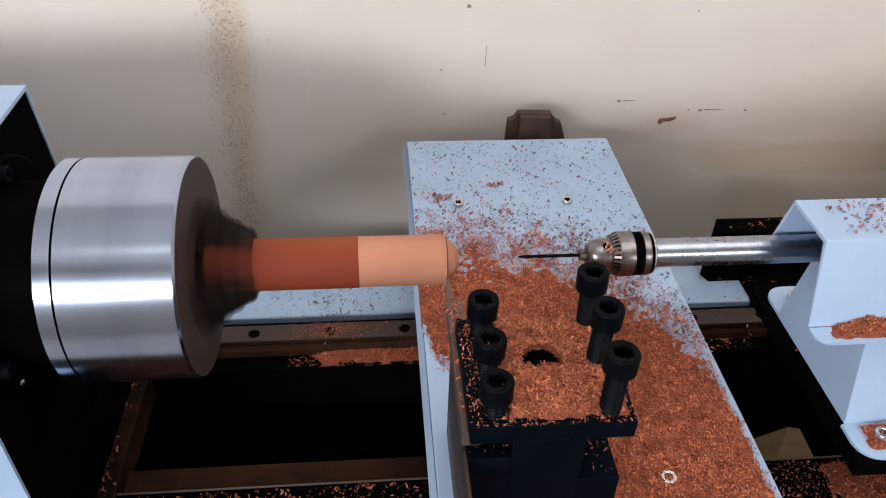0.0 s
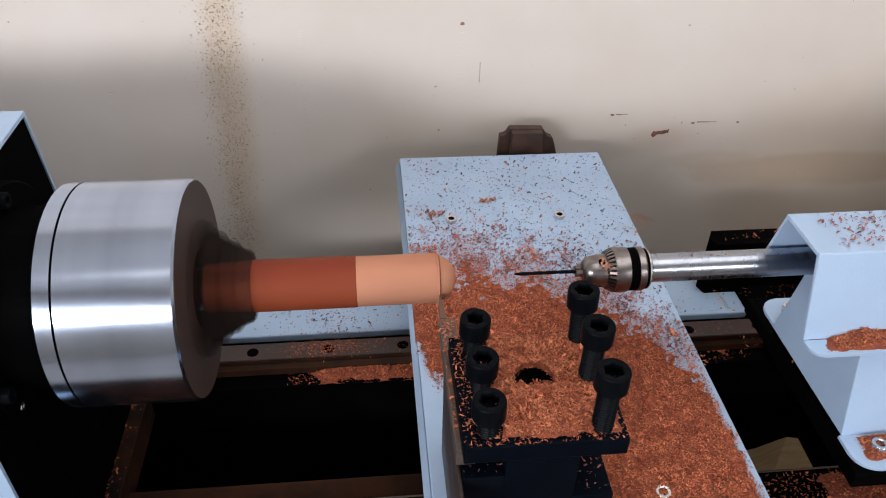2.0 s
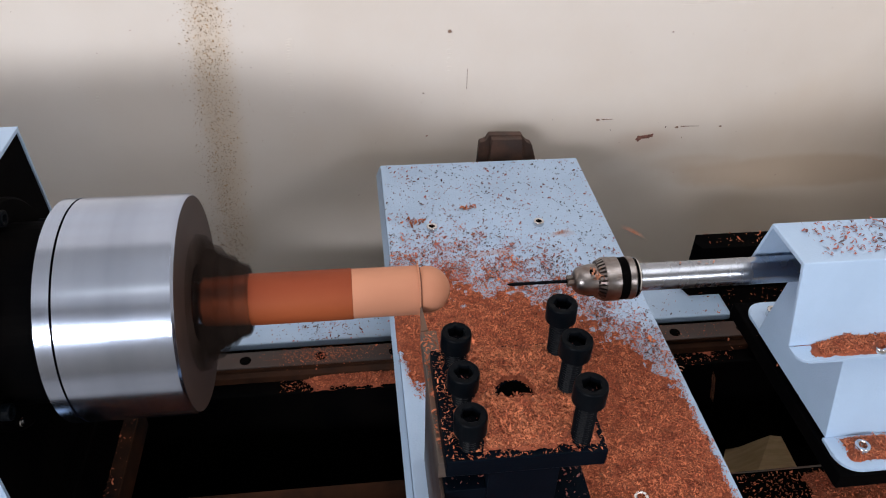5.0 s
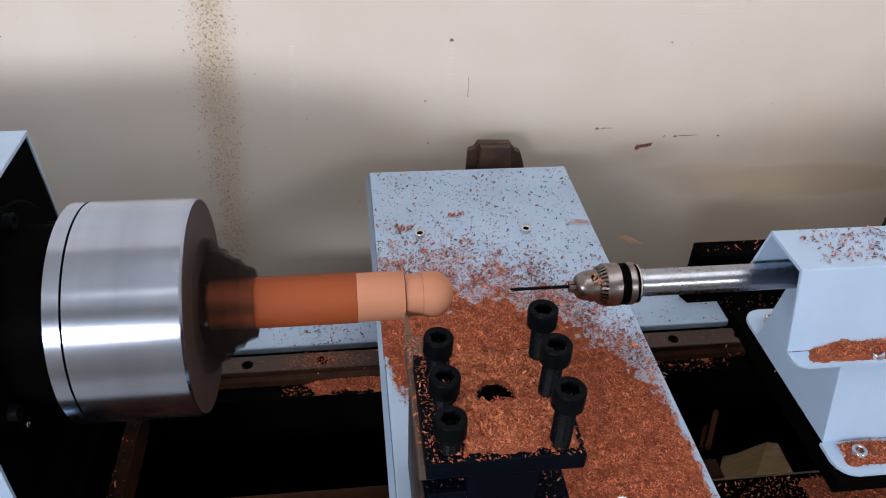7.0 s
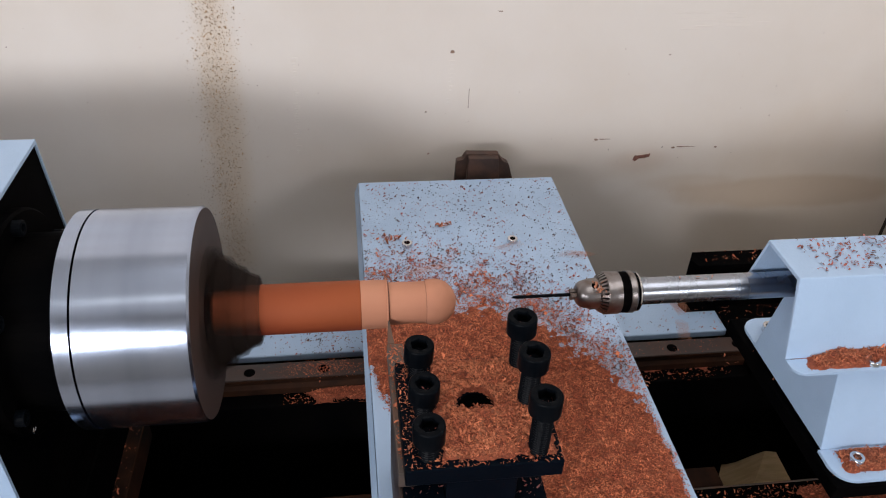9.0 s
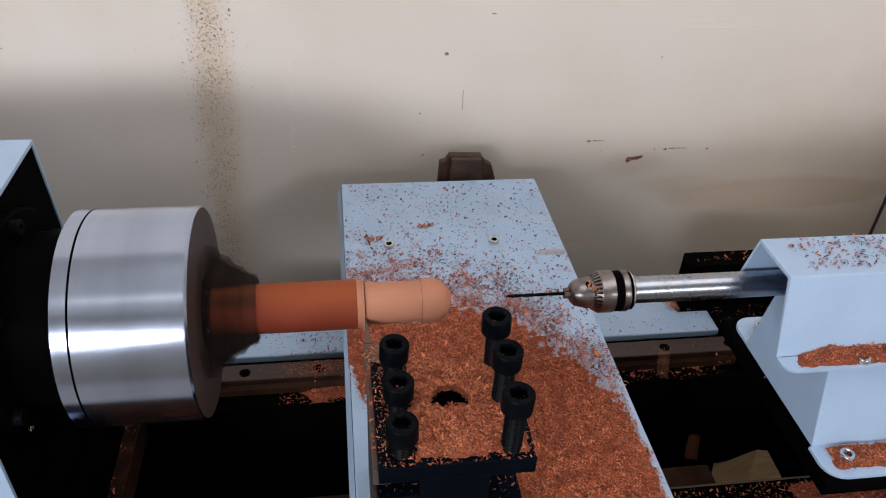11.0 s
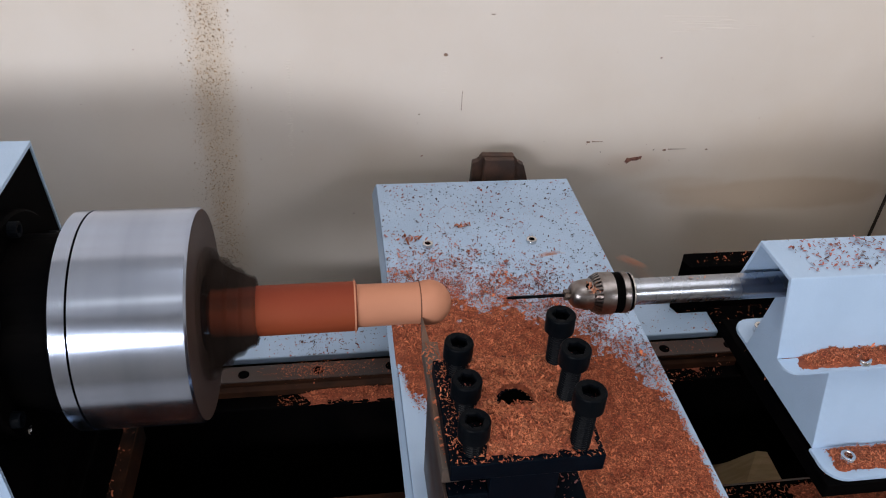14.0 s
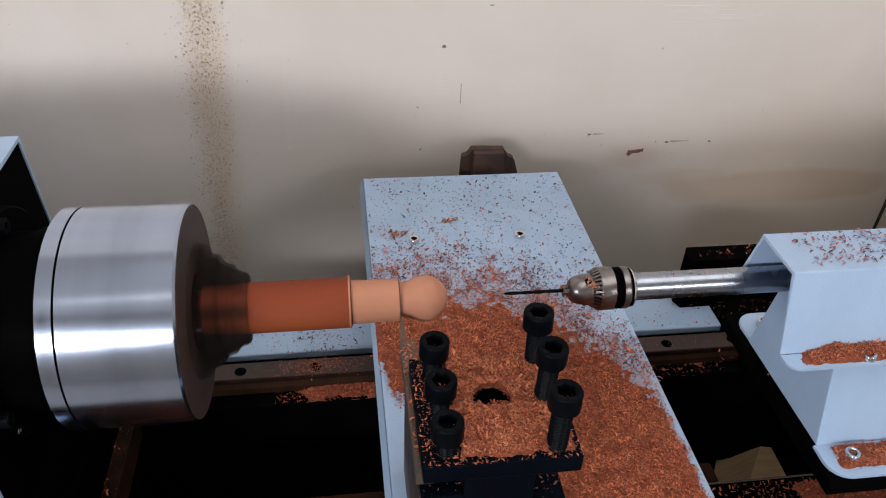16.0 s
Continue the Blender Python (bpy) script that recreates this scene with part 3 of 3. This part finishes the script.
own = prism([(0.1952, -0.034), (0.1990, -0.034), (0.1974, -0.0135), (0.1967, -0.0132)], "z", -0.008, -0.0003)
part("tip", own, M_GREY, tool, "ground bright cutting edge")

# ---- tailstock ----
tail = thing("tailstock", "pale blue folded sheet metal tailstock on a black base", "tailstock")
hood = [(-0.0490, -0.0170), (-0.0352, 0.0332), (0.0030, 0.0332), (0.0168, -0.0170), (0.0290, -0.0170)]
part("hood", prism(sheet(hood, 0.0018), "x", 0.396, 0.66, 0.0006), M_BLUE, tail)
part("hood_flange", prism(rounded(0.396, 0.66, -0.0615, -0.0492, 0.008, corners=(1, 0, 0, 0)), "z", -0.0188, -0.0168, 0.0003), M_BLUE, tail)
low = [(-0.0660, -0.0822), (-0.0500, -0.0190), (0.0165, -0.0190), (0.0290, -0.0822)]
part("lower_body", prism(low, "x", 0.432, 0.66, 0.0006), M_BLUE, tail)
part("front_foot", prism(rounded(0.4305, 0.66, -0.0905, -0.0655, 0.013, 6, corners=(1, 0, 0, 0)), "z", -0.0845, -0.0820, 0.0004), M_BLUE, tail)
part("rear_foot", prism(rounded(0.4340, 0.66, 0.0285, 0.0580, 0.013, 6, corners=(0, 0, 0, 1)), "z", -0.0845, -0.0820, 0.0004), M_BLUE, tail)
part("base_plate", box(0.4285, 0.70, -0.0925, 0.062, -0.0960, -0.0847, 0.001), M_BLACKPAINT, tail)
part("base_riser", box(0.590, 0.70, -0.090, 0.060, -0.1785, -0.0960, 0.001), M_BLACKPAINT, tail)
part("rear_plate", box(0.4845, 0.70, 0.088, 0.214, -0.1783, -0.1640, 0.001), M_BLACKPAINT, tail)
for x, y in ((0.4485, -0.0772), (0.4500, 0.0440)):
    s = part("foot_screw", socket_screw(0.0046, 0.0055, 0.0024, 0.0035, 24), M_BRIGHT, tail, "bright socket head screw", smooth=True)
    s.location = (x, y, -0.0820)
part("stop_bar", prism([(0.4500, 0.176), (0.4560, 0.187), (0.62, 0.187), (0.62, 0.166), (0.4540, 0.166)], "z", -0.170, -0.1150, 0.0006), M_BLACKPAINT, tail, "black steel bar")
quill = part("quill", revolve([(0.3185, 0.0070), (0.3190, 0.0084), (0.60, 0.0084)], 64), M_QUILL, tail, "ground steel quill", smooth=True)

s = part("flange_screw", socket_screw(0.0045, 0.0048, 0.0022, 0.003, 20), M_BRIGHT, tail, "bright screw sunk in sawdust", smooth=True)
s.location = (0.4475, -0.0560, -0.0185)

# ---- drill chuck ----
drill = thing("drill_chuck", "small keyed steel drill chuck holding a thin drill", "drill chuck")
part("nose", revolve([(0.2788, 0.0030), (0.2790, 0.0054), (0.2797, 0.0064), (0.2812, 0.0077), (0.2835, 0.0086), (0.2870, 0.0093), (0.2925, 0.0097), (0.2960, 0.0097)], 64), M_CHROME, drill, smooth=True)
part("sleeve", revolve([(0.2958, 0.0110), (0.2960, 0.0129), (0.2967, 0.0132), (0.3048, 0.0132), (0.3050, 0.0122)], 64), M_CHROME, drill, smooth=True)
b = bmesh.new()
for k in range(30):
    a = 2 * math.pi * k / 30
    own = prism([(0.2916, 0.0095), (0.2925, 0.0112), (0.2961, 0.0131), (0.2961, 0.0095)], "y", -0.0007, 0.0007)
    own.transform(pose(0, 0, 0, math.degrees(a)))
    b = join(b, own)
part("gear_teeth", b, M_CHROME, drill, "bevelled ring of key teeth")
part("dark_ring", revolve([(0.3048, 0.0122), (0.3050, 0.0127), (0.3102, 0.0127), (0.3104, 0.0122)], 64), M_BLACKPAINT, drill, "blackened ring", smooth=True)
part("collar", revolve([(0.3102, 0.0120), (0.3104, 0.0130), (0.3138, 0.0130), (0.3146, 0.0124), (0.3150, 0.0110)], 64), M_CHROME, drill, smooth=True)
part("seam", revolve([(0.3148, 0.0118), (0.3162, 0.0118)], 48), M_BLACKPAINT, drill, smooth=True)
part("end_ring", revolve([(0.3160, 0.0108), (0.3162, 0.0122), (0.3172, 0.0120), (0.3178, 0.0108), (0.3186, 0.0084)], 64), M_BRIGHT, drill, "bright steel end ring", smooth=True)
for k in range(3):
    # No hole is cut: a black stud gives its dark inside.
    o = part("key_hole", revolve([(0.0085, 0.0021), (0.0097, 0.0021)], 18, "z"), M_BLACKPAINT, drill)
    o.matrix_basis = pose(0.2890, 0, 0, 20 + 120 * k)
    o = part("chuck_jaw", box(0.2752, 0.2800, -0.0012, 0.0012, 0.0010, 0.0034, 0.0003), M_GREY, drill)
    o.matrix_basis = pose(0, 0, 0, 60 + 120 * k)


def twist_drill(x0, x1, r, turns):
    own = bmesh.new()
    n, seg = 60, 14
    rings = []
    for i in range(n + 1):
        q = i / n
        taper = min(1.0, 0.15 + q * n / 3)
        ring = []
        for k in range(seg):
            a = 2 * math.pi * k / seg
            rr = r * taper * (1 - 0.42 * max(0.0, math.cos(2 * a)) ** 2 * (1 if q < 0.8 else 0))
            w = a + 2 * math.pi * turns * q
            ring.append(own.verts.new((x0 + (x1 - x0) * q, rr * math.cos(w), rr * math.sin(w))))
        rings.append(ring)
    for p, s in zip(rings, rings[1:]):
        for k in range(seg):
            own.faces.new((p[k], p[(k + 1) % seg], s[(k + 1) % seg], s[k]))
    own.faces.new(rings[0])
    own.faces.new(rings[-1])
    return own


part("drill_bit", twist_drill(0.2390, 0.2800, 0.0011, 2.6), M_SCREW, drill, "thin twist drill", smooth=True)

# ---- a board below the bed ----
# Ridged, so the left slope goes dark in place of a shadow's edge.
own = bmesh.new()
low = [own.verts.new(p) for p in ((0.466, 0.048, -0.305), (0.498, 0.045, -0.305), (0.543, 0.045, -0.305), (0.545, 0.093, -0.305), (0.531, 0.093, -0.305), (0.494, 0.093, -0.305))]
top = [own.verts.new(p) for p in ((0.468, 0.049, -0.3040), (0.4975, 0.046, -0.284), (0.541, 0.046, -0.287), (0.5430, 0.089, -0.287), (0.531, 0.089, -0.284), (0.4955, 0.091, -0.3040))]
for f in ((0, 1, 4, 5), (1, 2, 3, 4)):
    own.faces.new([top[k] for k in f])
for k in range(6):
    own.faces.new((low[k], low[(k + 1) % 6], top[(k + 1) % 6], top[k]))
own.faces.new(low[::-1])
tagged(part("wooden_offcut", own, M_BOARD), "pale wooden offcut lying on the workbench under the bed", "wood offcut")

# ---- sawdust ----
CHIPS = "orange brown wood chips"


def edge_y(x):
    return 0.128 - 0.03 * max(0.0, (x - 0.25) / 0.06) - 0.055 * max(0.0, (x - 0.32) / 0.05) + 0.014 * noise.noise(Vector((x * 60, 0, 5)))


def plate_cover(x, y):
    """How thick the dust lies on the plate, about 0 to 1."""
    c = min(1.0, (edge_y(x) - y) / 0.075)
    c = min(c, (0.3685 - x) / 0.006 + 0.25 * noise.noise(Vector((x * 90, y * 90, 0))))
    if x < 0.204:
        c = min(c, (y - 0.002) / 0.035 + min(0.7, 0.7 * (x - 0.1905) / 0.005))
    return c + 0.35 * noise.noise(Vector((x * 45, y * 45, 2))) + 0.22 * noise.noise(Vector((x * 260, y * 260, 8)))


def plate_height(x, y):
    return -0.0025 + 0.0045 * min(1.0, plate_cover(x, y))


rides(heap("dust_bed", 0.186, 0.3700, -0.205, 0.145, PZ, plate_height, M_DUST, "orange brown sawdust heaped on the carriage plate"))
cand = np.stack([rng.uniform(0.1862, 0.3698, 210000), rng.uniform(-0.205, 0.15, 210000)], -1)
pts = []
for x, y in cand:
    c = plate_cover(x, y)
    if random.random() < max(0.0, (0.10 if x > 0.204 else 0.015) + c * 0.85) and not (0.195 < x < 0.271 and -0.13 < y < -0.06) and len(pts) < 105000:
        pts.append((x, y, PZ + max(0.0, plate_height(x, y))))
rides(flakes("plate_chips", pts, 0.00105, M_CHIPFINE, CHIPS + " spread over the carriage plate", "sawdust", tilt=0.38, slim=0.36))
pts = []
for x, y in np.stack([rng.uniform(0.188, 0.369, 34000), rng.uniform(0.0, 0.263, 34000)], -1):
    d = max(0.03, 1 - (y - edge_y(x)) / 0.10) ** 2 * 0.55 if y > edge_y(x) - 0.03 else 0
    d *= 0.5 + 1.2 * max(0.0, noise.noise(Vector((x * 70, y * 70, 9))) + 0.35)
    if random.random() < max(d, 0.085):
        pts.append((x, y, PZ))
rides(flakes("scattered_chips", pts, 0.0013, M_CHIPDARK, "small dark chips scattered on the pale blue plate", "sawdust", tilt=0.25))
pts = []
for x, y in np.stack([rng.uniform(0.188, 0.369, 26000), rng.uniform(-0.01, 0.20, 26000)], -1):
    g = y - edge_y(x)
    if g < -0.045:
        continue
    d = max(0.0, 1 - abs(g + 0.005) / 0.055) * max(0.0, 0.35 + 1.3 * noise.noise(Vector((x * 55, y * 75, 12))))
    if random.random() < d * 0.55:
        pts.append((x, y, PZ))
rides(flakes("loose_chips", pts, 0.0014, M_CHIP, "loose reddish chips round the edge of the heap", "sawdust", tilt=0.3))
pts = [(0.2565 + random.gauss(0, 0.004), 0.190 + random.gauss(0, 0.0012), PZ) for k in range(26)] + [(0.212 + random.gauss(0, 0.006), 0.172 + random.gauss(0, 0.003), PZ) for k in range(30)]
rides(flakes("chip_cluster", pts, 0.003, M_CHIP, "clumps of reddish chips on the plate", "sawdust"))


def post_height(x, y):
    d = min((x - 0.2125) / 0.010, (0.2700 - x) / 0.008, (y + 0.1275) / 0.006, (-0.060 - y) / 0.006)
    h = -0.001 + 0.0042 * min(1.0, d) + 0.001 * noise.noise(Vector((x * 100, y * 100, 4)))
    r = math.hypot(x - 0.2345, (y + 0.0935))
    if r < 0.0096:
        h = min(h, -0.003 + 0.006 * max(0, (-0.0925 - y) / 0.0075))
    return h


rides(heap("post_dust", 0.1975, 0.2708, -0.1296, -0.0604, 0.0105, post_height, M_DUST, "sawdust heaped on the tool post round a bore", 0.001))
pts = []
for x, y in np.stack([rng.uniform(0.1975, 0.2708, 52000), rng.uniform(-0.1298, -0.0602, 52000)], -1):
    h = post_height(x, y)
    if math.hypot(x - 0.2345, y + 0.0935) < 0.0080 and y > -0.0935:
        continue
    if random.random() < (0.5 if h > 0.0006 else 0.05):
        pts.append((x, y, 0.0105 + max(0.0, h)))
rides(flakes("post_chips", pts, 0.0010, M_CHIP, CHIPS + " on the tool post", "sawdust", tilt=0.4, slim=0.4))
rides(flakes("tool_chips", [(random.uniform(0.1952, 0.203), random.uniform(-0.12, -0.035), -0.0006) for k in range(260)], 0.0015, M_CHIP, "dust and chips on top of the turning tool", "sawdust", tilt=0.25))
pts = []
while len(pts) < 130:
    x, y = random.uniform(0.2258, 0.2432), random.uniform(-0.1035, -0.0958)
    if math.hypot(x - 0.2345, y + 0.0945) < 0.0088:
        pts.append((x, y, 0.0121))
rides(flakes("bore_chips", pts, 0.0018, M_CHIPFINE, "chips sliding into the tool post's bore", "sawdust"))
rides(flakes("socket_chips", [(x + random.gauss(0, 0.0016), y + random.gauss(0, 0.0016), z) for x, z, rows in ((0.2087, 0.0256, (-0.0689, -0.0949, -0.1208)), (0.2605, 0.0404, (-0.0690, -0.0948, -0.1215))) for y in rows for k in range(7)],
             0.0010, M_CHIPDARK, "dark chips caught in the screw sockets", "sawdust"))
pts = [(random.uniform(0.2515, 0.269), random.uniform(-0.129, -0.108), -0.030) for k in range(36)] + [(random.uniform(0.198, 0.216), random.uniform(-0.129, -0.115), -0.011) for k in range(20)]
rides(flakes("slot_chips", pts, 0.0011, M_CHIPDARK, "tiny dark chips in the tool slots", "sawdust"))


def ledge_height(x, y):
    d = min((x - 0.4030) / 0.026, (y + 0.0600) / 0.005, 1.0)
    return -0.0008 + 0.0065 * d * (0.75 + 0.4 * noise.noise(Vector((x * 60, y * 60, 6))))


heap("ledge_dust", 0.398, 0.62, -0.0612, -0.046, -0.0168, ledge_height, M_DUST, "sawdust lying on the tailstock's flange", 0.0018)
pts = [(x, y, -0.0168 + max(0, ledge_height(x, y))) for x, y in np.stack([rng.uniform(0.404, 0.62, 9000), rng.uniform(-0.0605, -0.046, 9000)], -1) if ledge_height(x, y) > 0.0008]
flakes("ledge_chips", pts, 0.0010, M_CHIP, CHIPS + " on the tailstock's flange", "sawdust")


def foot_height(x, y):
    d = min((x - 0.4375) / 0.006, (y + 0.0862) / 0.004, (-0.0665 - y) / 0.003, 1.0)
    if x < 0.4435 and y < -0.0775:
        d = min(d, (0.0085 - math.hypot(x - 0.4435, y + 0.0775)) / 0.003)
    return -0.0008 + 0.0024 * d + 0.0007 * noise.noise(Vector((x * 120, y * 120, 15)))


heap("foot_dust", 0.435, 0.62, -0.0875, -0.0650, -0.0820, foot_height, M_DUST, "sawdust lying on the tailstock's foot", 0.0015)
pts = [(x, y, -0.0820 + max(0.0, foot_height(x, y))) for x, y in np.stack([rng.uniform(0.437, 0.62, 9000), rng.uniform(-0.0868, -0.066, 9000)], -1) if foot_height(x, y) > 0.0003 or random.random() < 0.06]
flakes("foot_chips", pts, 0.0010, M_CHIP, CHIPS + " on the tailstock's foot", "sawdust")


def front_height(x, y):
    return -0.0030 + 0.005 * min(1.0, (x - 0.44) / 0.05) * min(1.0, (-0.0215 - y) / 0.006) + 0.0025 * noise.noise(Vector((x * 45, y * 45, 21)))


heap("front_beam_dust", 0.42, 0.66, -0.12, -0.022, -0.1785, front_height, M_DUST, "sawdust drifted over the front beam", 0.003)
pts = [(x, y, -0.1785 + max(0.0, front_height(x, y))) for x, y in np.stack([rng.uniform(0.42, 0.66, 16000), rng.uniform(-0.11, -0.022, 16000)], -1) if front_height(x, y) > 0.0 or random.random() < 0.1]
flakes("drift_chips", pts, 0.0013, M_CHIPFINE, CHIPS + " drifted over the front beam", "sawdust")
pts = [(min(0.65, 0.41 + abs(random.gauss(0.07, 0.05))), random.uniform(-0.030, 0.001), 0.0332) for k in range(650)]
flakes("hood_chips", pts, 0.0016, M_CHIPDARK, "reddish chips scattered on the tailstock's top", "sawdust", tilt=0.25)
pts = [(random.gauss(0.345, 0.012), random.gauss(0.0, 0.001), 0.0083) for k in range(5)]
flakes("quill_chips", pts, 0.0024, M_LIGHTWOOD, "pale chips lying on the quill", "sawdust", tilt=0.2)
pts = [(random.gauss(0.2900, 0.0014), random.gauss(-0.0065, 0.0025), 0.0085 + random.uniform(0, 0.0015)) for k in range(24)]
flakes("drill_chips", pts, 0.0022, M_LIGHTWOOD, "pale shavings caught in the drill chuck's teeth", "sawdust", tilt=0.8)



def beam_height(x, y):
    """Dust banked up against the rail's side, thinner past the carriage and under the chuck."""
    lie = min(1.0, (x - 0.098) / 0.02) * (0.15 if x > 0.25 else 1.0)
    return -0.0012 + 0.0052 * lie * max(0.0, (y - 0.0885) / 0.0135) + 0.0014 * noise.noise(Vector((x * 70, y * 120, 11)))


heap("beam_dust", 0.085, 0.47, 0.0895, 0.1020, -0.1785, beam_height, M_DUST, "brown sawdust banked against the linear rail", 0.0015)
pts = []
for x, y in np.stack([rng.uniform(0.085, 0.47, 16000), rng.uniform(0.0897, 0.102, 16000)], -1):
    h = beam_height(x, y)
    if random.random() < (0.75 if h > 0.0006 else 0.10) * (0.4 if x > 0.25 else 1.0):
        pts.append((x, y, -0.1785 + max(0.0, h)))
flakes("beam_chips", pts, 0.0010, M_CHIPFINE, CHIPS + " along the rear beam beside the rail", "sawdust")
pts = [(random.gauss(0.118, 0.020), random.gauss(0.112, 0.005), -0.1608) for k in range(700)] + [(random.uniform(0.09, 0.46), random.uniform(0.104, 0.120), -0.1608) for k in range(500)]
flakes("rail_chips", pts, 0.0007, M_CHIPFINE, "fine sawdust on the linear rail", "sawdust", tilt=0.2)
pts = [(random.gauss(0.115, 0.028), random.uniform(0.138, 0.19), -0.170) for k in range(500)] + [(random.uniform(0.09, 0.47), random.uniform(0.138, 0.203), -0.170) for k in range(420)]
flakes("strip_chips", pts, 0.0013, M_CHIPDARK, "chips on the pale blue strip behind the rail", "sawdust", tilt=0.25)
pts = [(random.uniform(-0.05, 0.74), random.uniform(-0.16, -0.023), -0.1785) for k in range(11000)]
flakes("front_beam_chips", pts, 0.0016, M_CHIP, CHIPS + " on the front beam", "sawdust")
pts = [(random.gauss(-0.037, 0.006), random.uniform(-0.10, 0.08), -0.172) for k in range(1300)]
flakes("cross_beam_chips", pts, 0.0013, M_CHIPFINE, "sawdust on the cross beam under the chuck", "sawdust")
pts = [(random.uniform(0.46, 0.56), random.uniform(0.09, 0.165), -0.164) for k in range(220)] + [(random.uniform(0.46, 0.56), random.uniform(0.168, 0.186), -0.115) for k in range(60)] + [(random.uniform(0.43, 0.445), random.uniform(-0.095, 0.03), -0.0847) for k in range(20)]
flakes("base_chips", pts, 0.0016, M_CHIP, CHIPS + " on the tailstock's black base", "sawdust")


rides(flakes("edge_chip", [(0.3716, -0.006, PZ), (0.3700, -0.0085, PZ)], 0.005, M_LIGHTWOOD, "pale chip hanging over the plate's edge", "sawdust", tilt=0.2))

# chips that the tool throws towards the bed
flying = []
own = bmesh.new()
bent = [own.verts.new(p) for p in ((-0.0048, -0.0018, 0), (-0.0048, 0.0018, 0.0002), (0, -0.0026, 0.0016), (0, 0.0023, 0.0017), (0.0049, -0.0014, 0.0002), (0.0047, 0.0015, 0))]
own.faces.new((bent[0], bent[2], bent[3], bent[1]))
own.faces.new((bent[2], bent[4], bent[5], bent[3]))
bmesh.ops.solidify(own, geom=list(own.faces), thickness=0.0003)
chip = tagged(part("wood_chip", own, M_LIGHTWOOD), "thin curled shaving thrown off by the tool", "wood chip", "shavings thrown off by the tool")
for k in range(120):
    flying.append(chip if k == 0 else copy_thing(chip, pose(0.152, 0, 0)))


# ---- what moves ----
def motions():
    for ob in riders:
        walk(ob, [(t, pose(s, 0, 0)) for t, s in SLIDE])
    steps = int(16.0 * FPS)
    for ob in (chuck, work):
        walk(ob, [(k / FPS, pose(0, 0, 0, (83 * k) % 360, 0, 0)) for k in range(steps + 1)])
    throw = random.Random(4)
    for k, ob in enumerate(flying):
        t0 = 0.12 + 14.9 * k / len(flying) + throw.uniform(0, 0.12)
        span = throw.uniform(0.60, 0.85)
        s0 = np.interp(t0, [t for t, s in SLIDE], [s for t, s in SLIDE])
        start = (0.152 + 0.0005 * (k % 5), 0.0, 0.0)
        out = (0.199 + s0, -0.004, 0.022)
        end = (throw.uniform(0.404, 0.427), throw.uniform(-0.005, 0.080), -0.3030)
        turn = [throw.uniform(-80, 80) for n in range(3)]
        rows = [(0.0, pose(*start)), (t0, pose(*start)), (t0 + 1 / FPS, pose(*out))]
        for q in (0.2, 0.4, 0.6, 0.8):
            x, y = (out[n] + (end[n] - out[n]) * q * (2 - q) for n in (0, 1))
            rows.append((t0 + 1 / FPS + span * q, pose(x, y, out[2] + 0.12 * q - (0.12 + out[2] - end[2]) * q * q, *[a * q for a in turn])))
        rows += [(t0 + 1 / FPS + span, pose(*end, 0, 0, turn[2])), (16.0, pose(*end, 0, 0, turn[2]))]
        walk(ob, rows)
    # the outer layer draws back before the tool on the first pass, the inner one on the second
    low = 0.0
    rows = []
    for t, s in SLIDE:
        low = min(low, s + 0.0003)
        rows.append((t, pose(max(low, -0.0490), 0, 0)))
    walk(outer_layer, rows)
    walk(inner_layer, [(t, pose(min(0.0, s + 0.0105) if t > 13.9 else 0.0, 0, 0)) for t, s in SLIDE])


motions()
